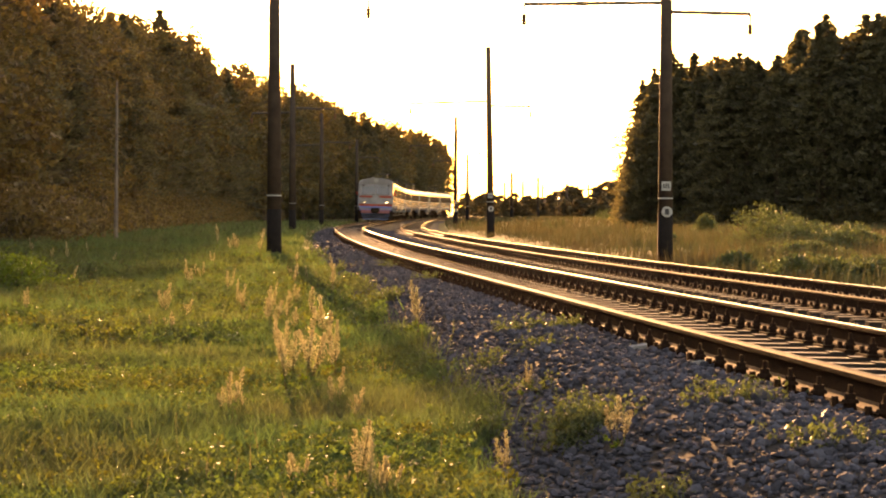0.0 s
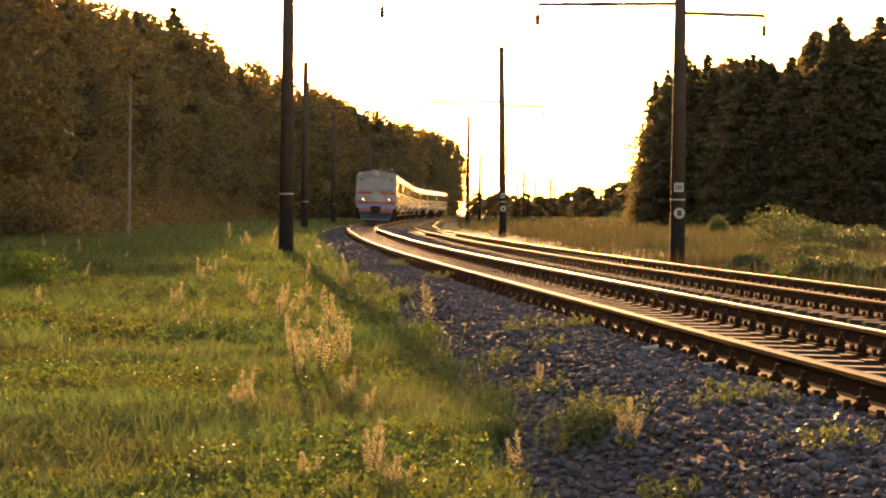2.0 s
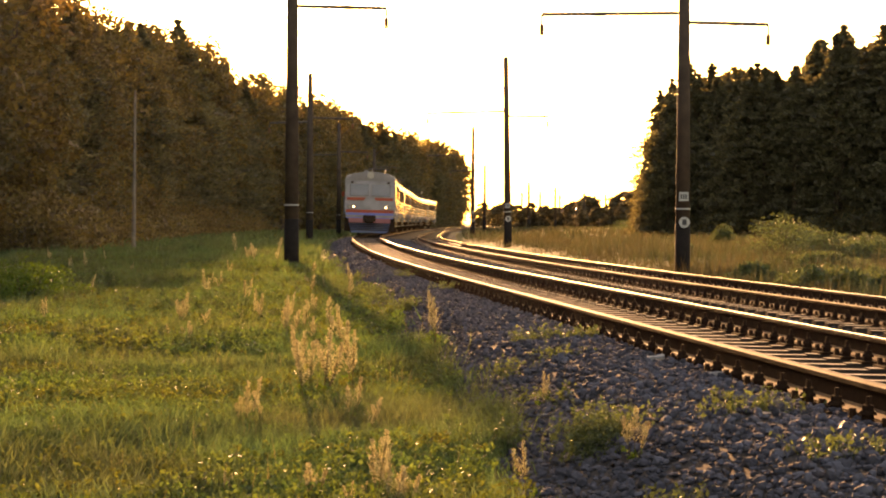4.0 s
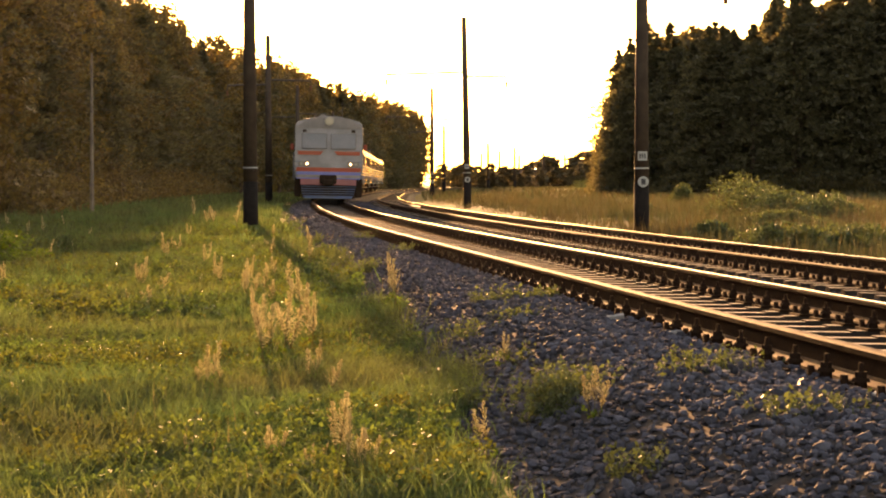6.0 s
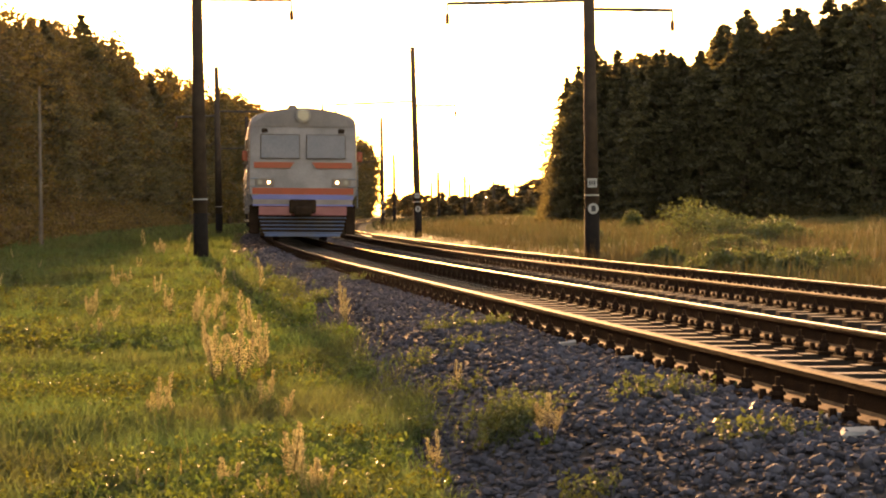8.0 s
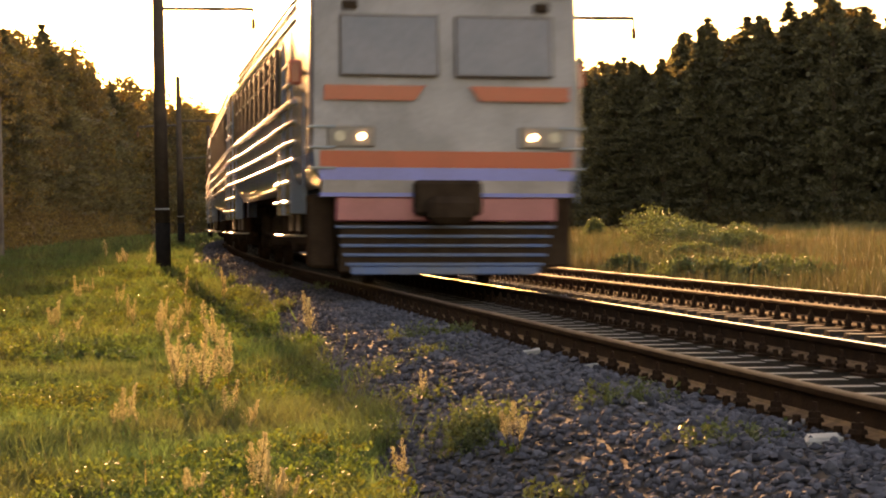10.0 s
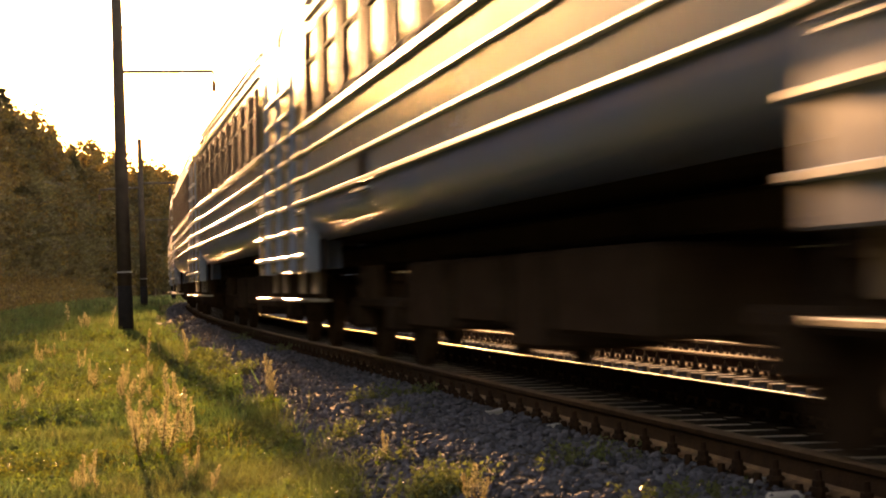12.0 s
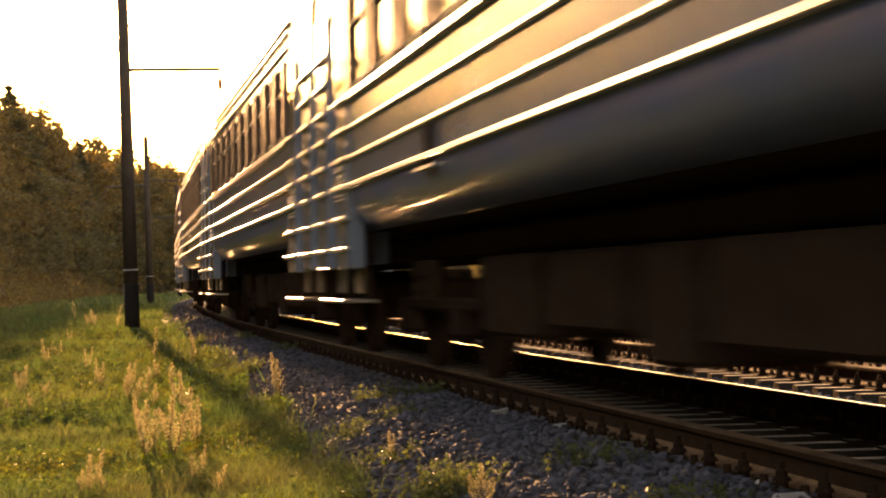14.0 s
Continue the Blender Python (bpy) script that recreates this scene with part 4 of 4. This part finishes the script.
DOCKS = []
for i in range(6):
    st, sd_, lv = dock_meshes(0.62, (2, 2, 1, 3, 1, 2)[i])
    d = tagged(new("dock_plant"), "dry dock plant with tan seed heads standing in the grass", "plant", "seeding dock plants")
    part("stalk", st, d)
    part("seed_head", sd_, d, "tan seed head")
    tagged(part("leaf_rosette", lv, d), "green basal leaf rosette", kind="stuff")
    DOCKS.append(d)
DOCK_PLAN = [(-1.15, 15.9, 0.78), (-1.5, 18.2, 0.55), (-1.14, 17.6, 0.64), (-1.52, 13.5, 0.25), (-1.35, 13.4, 0.28), (-0.78, 13.9, 0.38), (-0.41, 9.8, 0.4), (-0.26, 9.4, 0.29), (-0.73, 9.9, 0.29), (-0.52, 9.4, 0.2), (0.34, 9.9, 0.29), (0.58, 13.5, 0.25), (-2.54, 12.2, 0.18), (-2.69, 26.9, 0.55), (-3.4, 30.9, 0.49), (-2.41, 26.9, 0.55), (-1.22, 10.1, 0.17), (-3.42, 22.8, 0.36), (-3.14, 22.3, 0.35), (-4.14, 25.0, 0.18), (-2.1, 37.4, 0.54), (-6.88, 59.5, 0.86), (-6.04, 56.5, 0.77), (-4.68, 49.1, 0.85), (0.93, 10.3, 0.34), (-2.59, 37.4, 0.38), (-4.99, 38.8, 0.34), (-0.5, 9.9, 0.14), (-1.3, 16.6, 0.6), (-0.95, 16.9, 0.58), (-1.22, 20.3, 0.6), (-1.95, 24.2, 0.5), (-1.7, 22.1, 0.52), (-0.42, 9.7, 0.44), (-0.36, 9.3, 0.36), (-0.66, 13.2, 0.42), (-1.45, 13.2, 0.4)]
scattered = [(float(left_x(np.array([yy]))[0]), float(yy), 0.3 + 0.35 * rng.uniform()) for yy in rng.uniform(13, 60, 36)]
for i, (dx, dy, dh) in enumerate(DOCK_PLAN + scattered):
    m = pose(dx, dy, float(surface_z(np.array([dx]), np.array([dy]))[0]), rng.normal(0, 4), rng.normal(0, 4), rng.uniform(0, 360))
    if i < 6:
        d = DOCKS[i]
        d.matrix_basis = m
    else:
        d = copy_thing(DOCKS[int(rng.integers(0, 6))], m)
    d.scale = (dh * 0.98 / 0.62,) * 3


def leafy_mesh(name, w, h, n, size, mat):
    c = np.stack([rng.normal(0, w * 0.28, n), rng.normal(0, w * 0.28, n), h * rng.uniform(0.05, 0.85, n)], -1)
    c[:, 2] *= np.exp(-(c[:, 0] ** 2 + c[:, 1] ** 2) / (0.5 * w * w))
    v, f = leaf_quads(c, size, 16, np.full(n, max(0.05, min(w, h) * 0.24)))
    v[:, 2] = np.maximum(v[:, 2], -0.04)
    return array_mesh(name, v, f, [mat])


def sprig_mesh(name, w, h, n, mat):
    """A loose weed: thin bent stems set with small leaves, sparser towards its rim."""
    k = 11
    foot = np.stack([rng.normal(0, w * 0.22, n), rng.normal(0, w * 0.22, n), np.full(n, -0.02)], -1)
    top = foot + np.stack([rng.normal(0, w * 0.12, n), rng.normal(0, w * 0.12, n), h * rng.uniform(0.35, 1.15, n)], -1)
    u = rng.uniform(0.1, 1.0, (n, k, 1))
    c = (foot[:, None] + (top - foot)[:, None] * u + rng.normal(0, 0.014, (n, k, 3))).reshape(-1, 3)
    v, f = leaf_quads(c, 0.017, 1, np.full(len(c), 0.012))
    side = np.stack([np.full(n, 0.0015), np.zeros(n), np.zeros(n)], -1)
    stems = np.stack([foot - side, foot + side, top + side * 0.5, top - side * 0.5], 1).reshape(-1, 3)
    return array_mesh(name, np.concatenate([v, stems]), np.concatenate([f, len(v) + np.arange(4 * n).reshape(-1, 4)]), [mat])


def sprig(label, x, y, w, h, n):
    ob = tagged(new("weed_tuft", sprig_mesh("weed_tuft", w, h, n, BUSH)), label, "plant", "weeds on the ballast", "stuff")
    ob.matrix_basis = pose(x, y, float(surface_z(np.array([x]), np.array([y]))[0]))


def leafy(name, label, group, x, y, w, h, n, size, mat):
    ob = tagged(new(name), label, "bush" if "bush" in name else "plant", group)
    ob.matrix_basis = pose(x, y, float(surface_z(np.array([x]), np.array([y]))[0]))
    part("foliage", leafy_mesh(name, w, h, n, size, mat), ob)
    bm = bmesh.new()
    for i in range(5):
        rod(bm, (0, 0, -0.05), (rng.normal(0, w * 0.2), rng.normal(0, w * 0.2), h * rng.uniform(0.4, 0.7)), 0.02 * h, 0.006 * h, 5)
    part("woody_base", to_mesh("woody_base", bm, BARK), ob)
    return ob


for x, y in [(0.41, 15.7), (-0.21, 30.3), (-1.02, 37.5), (0.84, 15.7), (1.58, 10.8), (2.11, 12.9), (1.77, 8.8), (-1.17, 47.9), (0.74, 17.6), (1.1, 17.6), (0.69, 13.5), (0.19, 13.9), (1.01, 8.8)]:
    sprig("sparse green weeds growing through the crushed stone", x, y, 0.42 + 0.3 * rng.uniform(), 0.08 + 0.08 * rng.uniform(), 38)
for yy in rng.uniform(11, 40, 22):
    s = float(np.interp(yy, north, ARC))
    sprig("green weeds at the edge of the ballast", float(np.interp(s, ARC, east)) - rng.uniform(1.9, 2.6), float(yy), 0.4 + 0.4 * rng.uniform(), 0.12 + 0.12 * rng.uniform(), 60)
for x, y, w, h in [(12.1, 73.5, 2.02, 1.6), (7.2, 47.9, 0.83, 0.49), (7.9, 42.0, 1.58, 0.55), (16.8, 80.2, 1.39, 0.81), (24.8, 294.1, 3.41, 1.88), (8.4, 73.5, 0.64, 0.53), (8.8, 40.1, 0.7, 0.41), (15.5, 88.2, 1.79, 1.15), (14.9, 110.3, 0.8, 1.12), (13.3, 70.5, 2.0, 1.0), (14.4, 68.0, 1.9, 0.7), (11.0, 60.0, 2.0, 0.5), (9.4, 43.5, 1.8, 0.5), (10.6, 45.5, 1.9, 0.55)]:
    leafy("bush", "rounded green bush in the meadow beyond the tracks", "bushes in the meadow", x, y, w * 1.2, h * 1.15, 240, 0.05, BUSH)
leafy("bush", "low leafy green bush in the near meadow", "bushes in the meadow", -7.5, 33.5, 1.7, 0.85, 200, 0.035, WEED)
leafy("bush", "small dark weed clump in the near meadow", "bushes in the meadow", -6.6, 36.5, 0.5, 0.6, 60, 0.03, HERB_DARK)
# undergrowth along both woodland edges
for edge, dx in ((LEFT_EDGE[:5], 0.5), (RIGHT_EDGE, 0.0)):
    for (xa, ya), (xb, yb) in zip(edge, edge[1:]):
        n = int(math.hypot(xb - xa, yb - ya) / 2.6)
        for i in range(n):
            t = (i + rng.uniform()) / n
            leafy("shrub", "dark leafy shrub at the foot of the woodland", "woodland undergrowth", xa + (xb - xa) * t + dx, ya + (yb - ya) * t - (0 if dx else 1.5), 3.6, rng.uniform(1.6, 3.4), 80, 0.12, LEAF)

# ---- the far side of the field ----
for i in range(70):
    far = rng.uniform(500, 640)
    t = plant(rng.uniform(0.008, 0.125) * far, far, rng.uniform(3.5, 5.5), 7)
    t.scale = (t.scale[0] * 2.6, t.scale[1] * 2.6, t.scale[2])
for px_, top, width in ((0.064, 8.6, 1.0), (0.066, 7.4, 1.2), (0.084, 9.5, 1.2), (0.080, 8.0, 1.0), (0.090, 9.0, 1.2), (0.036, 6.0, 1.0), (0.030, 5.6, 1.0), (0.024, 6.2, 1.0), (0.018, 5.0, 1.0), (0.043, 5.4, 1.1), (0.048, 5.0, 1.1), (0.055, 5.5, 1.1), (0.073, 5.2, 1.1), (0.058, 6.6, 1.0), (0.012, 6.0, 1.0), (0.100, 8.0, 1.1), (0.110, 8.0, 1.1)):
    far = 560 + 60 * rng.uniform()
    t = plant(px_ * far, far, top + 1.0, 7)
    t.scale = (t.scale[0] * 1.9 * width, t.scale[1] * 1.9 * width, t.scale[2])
for px_, far in ((0.0316, 560), (0.0351, 430), (0.0409, 540), (0.0487, 480), (0.0510, 600), (0.0635, 560), (0.0745, 590), (0.0820, 640), (0.0690, 620)):
    ob = copy_thing(FAR_POLE, pose(px_ * far, far, 0.4))
    ob.scale = (1.7, 1.7, 1.25)
house = tagged(new("farmhouse"), "small distant house with a dark pitched roof", "house")
house.matrix_basis = pose(0.0505 * 640, 640, 0.2, 0, 0, 25)
part("wall", box_mesh("wall", HOUSE_WALL, -4, 4, -3, 3, 0, 3), house)
bm = bmesh.new()
vs = [bm.verts.new(c) for c in ((-4.5, -3.5, 2.9), (4.5, -3.5, 2.9), (4.5, 3.5, 2.9), (-4.5, 3.5, 2.9), (-3, 0, 6.2), (3, 0, 6.2))]
for f in ((0, 1, 5, 4), (1, 2, 5), (2, 3, 4, 5), (3, 0, 4), (3, 2, 1, 0)):
    bm.faces.new([vs[i] for i in f])
part("roof", to_mesh("roof", bm, HOUSE_ROOF), house)
signal = tagged(new("railway_signal"), "distant railway signal post with one lamp", "signal")
signal.matrix_basis = pose(0.0594 * 420, 420, 0.2)
bm = bmesh.new()
rod(bm, (0, 0, -0.3), (0, 0, 3.9), 0.09, seg=8)
part("post", to_mesh("post", bm, POLE_CONCRETE), signal)
part("head", box_mesh("head", SIGN_DARK, -0.3, 0.3, -0.15, 0.15, 3.5, 4.4, bevel=0.05), signal)
bm = bmesh.new()
rod(bm, (0, -0.16, 4.1), (0, -0.2, 4.1), 0.13, seg=12)
part("lamp", to_mesh("lamp", bm, HEADLIGHT), signal, "lit lamp")
stub = tagged(new("bare_trunk"), "slender pale bare tree trunk before the dark wood", "tree trunk")
stub.matrix_basis = pose(-12.6, 75, float(field_z(-12.6, 75)), 0, -0.6)
bm = bmesh.new()
rod(bm, (0, 0, -0.3), (0.12, 0, 6.2), 0.09, 0.04, 8)
part("trunk", to_mesh("trunk", bm, BIRCH), stub)

# ---- pale concrete fragments on the ballast ----
CHIP = material("pale_chip", (0.40, 0.38, 0.36), 0.85, scale=9, fine=70, spread=0.3, bump=0.3)
for cx, cy, size, turn in ((1.48, 14.71, 0.07, 10), (1.72, 13.05, 0.06, -25), (2.21, 9.29, 0.05, 40), (2.14, 8.51, 0.09, 15)):
    bm = bmesh.new()
    box(bm, -size, size, -size * 0.6, size * 0.55, -0.02, 0.03, bevel=0.012)
    for v in bm.verts:
        v.co.x += 0.25 * v.co.y + rng.normal(0, 0.008)
        v.co.z += rng.normal(0, 0.004)
    chip = tagged(new("concrete_fragment", to_mesh("concrete_fragment", bm, CHIP)), "flat pale concrete fragment lying on the ballast", "rubble", "concrete fragments")
    chip.matrix_basis = pose(cx, cy, float(surface_z(np.array([cx]), np.array([cy]))[0]) + 0.012, 4, -3, turn)

# ---- sleepers and fastenings ----


def sleeper_mesh():
    bm = bmesh.new()
    for x0, x1, z in ((-1.35, -0.5, -0.20), (-0.5, 0.5, -0.212), (0.5, 1.35, -0.20)):
        box(bm, x0, x1, -0.13, 0.13, -0.40, z)
    for v in bm.verts:
        if v.co.z > -0.3:
            v.co.y *= 0.52
    bmesh.ops.recalc_face_normals(bm, faces=bm.faces)
    # Pale tops; all other faces get the dark grime colour with shade in it.
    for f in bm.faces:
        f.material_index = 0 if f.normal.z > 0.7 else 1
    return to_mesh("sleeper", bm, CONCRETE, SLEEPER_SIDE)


def fastening_mesh():
    bm = bmesh.new()
    box(bm, -0.19, 0.19, -0.085, 0.19, -0.202, -0.183)
    for sd in (-1, 1):
        rod(bm, (sd * 0.115, 0.0, -0.19), (sd * 0.115, 0.0, -0.10), 0.036, 0.03, 8)
        rod(bm, (sd * 0.115, 0.0, -0.10), (sd * 0.115, 0.0, -0.055), 0.016, 0.014, 6)
        rod(bm, (sd * 0.150, 0.15, -0.20), (sd * 0.150, 0.15, -0.13), 0.026, 0.02, 6)
        rod(bm, (sd * 0.115, 0.0, -0.15), (sd * 0.115, 0.0, -0.13), 0.05, 0.042, 8)
    return to_mesh("fastening", bm, RUST)


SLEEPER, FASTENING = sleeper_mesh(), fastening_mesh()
for track, off, lift in tracks:
    for i in range(-40, 255):
        s = i * 0.542
        e, n, h = along(s, off)
        tilt = math.degrees(CANT / 1.595)
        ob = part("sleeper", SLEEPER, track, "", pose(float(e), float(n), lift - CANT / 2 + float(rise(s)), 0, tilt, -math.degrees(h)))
        if -12 < i < 170:
            for x in (-GAUGE, GAUGE):
                part("fastening", FASTENING, ob, "", pose(x, 0, 0))

# ---- ballast stones ----
g = (1 + 5 ** 0.5) / 2
ICO_V = np.array([(-1, g, 0), (1, g, 0), (-1, -g, 0), (1, -g, 0), (0, -1, g), (0, 1, g), (0, -1, -g), (0, 1, -g), (g, 0, -1), (g, 0, 1), (-g, 0, -1), (-g, 0, 1)]) / math.hypot(1, g)
ICO_F = np.array([(0, 11, 5), (0, 5, 1), (0, 1, 7), (0, 7, 10), (0, 10, 11), (1, 5, 9), (5, 11, 4), (11, 10, 2), (10, 7, 6), (7, 1, 8), (3, 9, 4), (3, 4, 2), (3, 2, 6), (3, 6, 8), (3, 8, 9), (4, 9, 5), (2, 4, 11), (6, 2, 10), (8, 6, 7), (9, 8, 1)])


def stones(n, s0, s1, o0, o1, r0, r1, name, mat=STONE):
    s, o = s0 + (s1 - s0) * rng.uniform(0, 1, n) ** 1.3, rng.uniform(o0, o1, n)
    e, no, _ = along(s, 0)
    h = np.interp(s, ARC, HEAD)
    e, no = e + np.cos(h) * o, no - np.sin(h) * o
    r = rng.uniform(r0, r1, n)
    z = np.interp(o, BED_OFF, BED_Z) + rise(s) + r * rng.uniform(-0.3, 0.9, n)
    shape = rng.uniform(0.55, 1.25, (n, 1, 3)) * r[:, None, None] * [1.15, 1.15, 0.8]
    v = (ICO_V[None] * rng.uniform(0.6, 1.25, (n, 12, 1))) * shape
    a = rng.uniform(0, 2 * math.pi, n)
    ca, sa = np.cos(a)[:, None], np.sin(a)[:, None]
    v = np.stack([v[..., 0] * ca - v[..., 1] * sa, v[..., 0] * sa + v[..., 1] * ca, v[..., 2]], -1) + np.stack([e, no, z], -1)[:, None]
    f = (ICO_F[None] + np.arange(n)[:, None, None] * 12).reshape(-1, 3)
    ob = part(name, array_mesh(name, v.reshape(-1, 3), f, [mat]), ballast)
    return tagged(ob, "loose grey crushed stones", kind="stuff")


stones(36000, -6, 42, -2.65, -0.88, 0.012, 0.029, "crushed_stones")
stones(9000, -3, 45, -0.75, 0.75, 0.015, 0.032, "oily_stones", STONE_OILY)
stones(9000, -3, 45, 0.9, 3.2, 0.018, 0.038, "crushed_stones")
stones(5000, 2, 50, 3.5, 4.9, 0.018, 0.036, "oily_stones", STONE_OILY)
stones(6000, -22, -5.5, -2.65, -0.88, 0.02, 0.04, "crushed_stones")
stones(9000, 38, 125, -2.65, 3.2, 0.035, 0.06, "crushed_stones")

stone_shapes = []
for i in range(6):
    v = ICO_V * rng.uniform(0.7, 1.2, (12, 1)) * rng.uniform(0.6, 1.2, (1, 3)) * 0.036
    stone_shapes.append(array_mesh("stone", v, ICO_F, [STONE_PART]))
for i in range(300):
    s, o = rng.uniform(-2, 8), rng.uniform(-2.4, -1.0)
    e, n, h = along(s, o)
    part("stone", stone_shapes[i % 6], ballast, "", pose(float(e), float(n), float(np.interp(o, BED_OFF, BED_Z)) + 0.018, rng.uniform(0, 360), rng.uniform(0, 360), rng.uniform(0, 360)))

# ---- motion ----


def front_at(t):
    """Distance of the train's nose along the track, as it gathers speed."""
    return 71.98 - 18.0765 * (t - 7) - 0.29408 * (t - 7) ** 2


def car_pose(t, i):
    middle = front_at(t) + 0.02 + HALF + i * 20.1
    a, b = along(middle - 6.65), along(middle + 6.65)
    ex_, no_ = (a[0] + b[0]) / 2, (a[1] + b[1]) / 2
    turn = math.degrees(math.atan2(-(a[0] - b[0]), a[1] - b[1]))
    return pose(float(ex_), float(no_), float(rise(middle)) - CANT / 2, 0, -math.degrees(CANT / 1.595), turn)


def motions():
    for i, thing in enumerate(CARS):
        walk(thing, [(t * 0.5, car_pose(t * 0.5, i)) for t in range(29)])


motions()
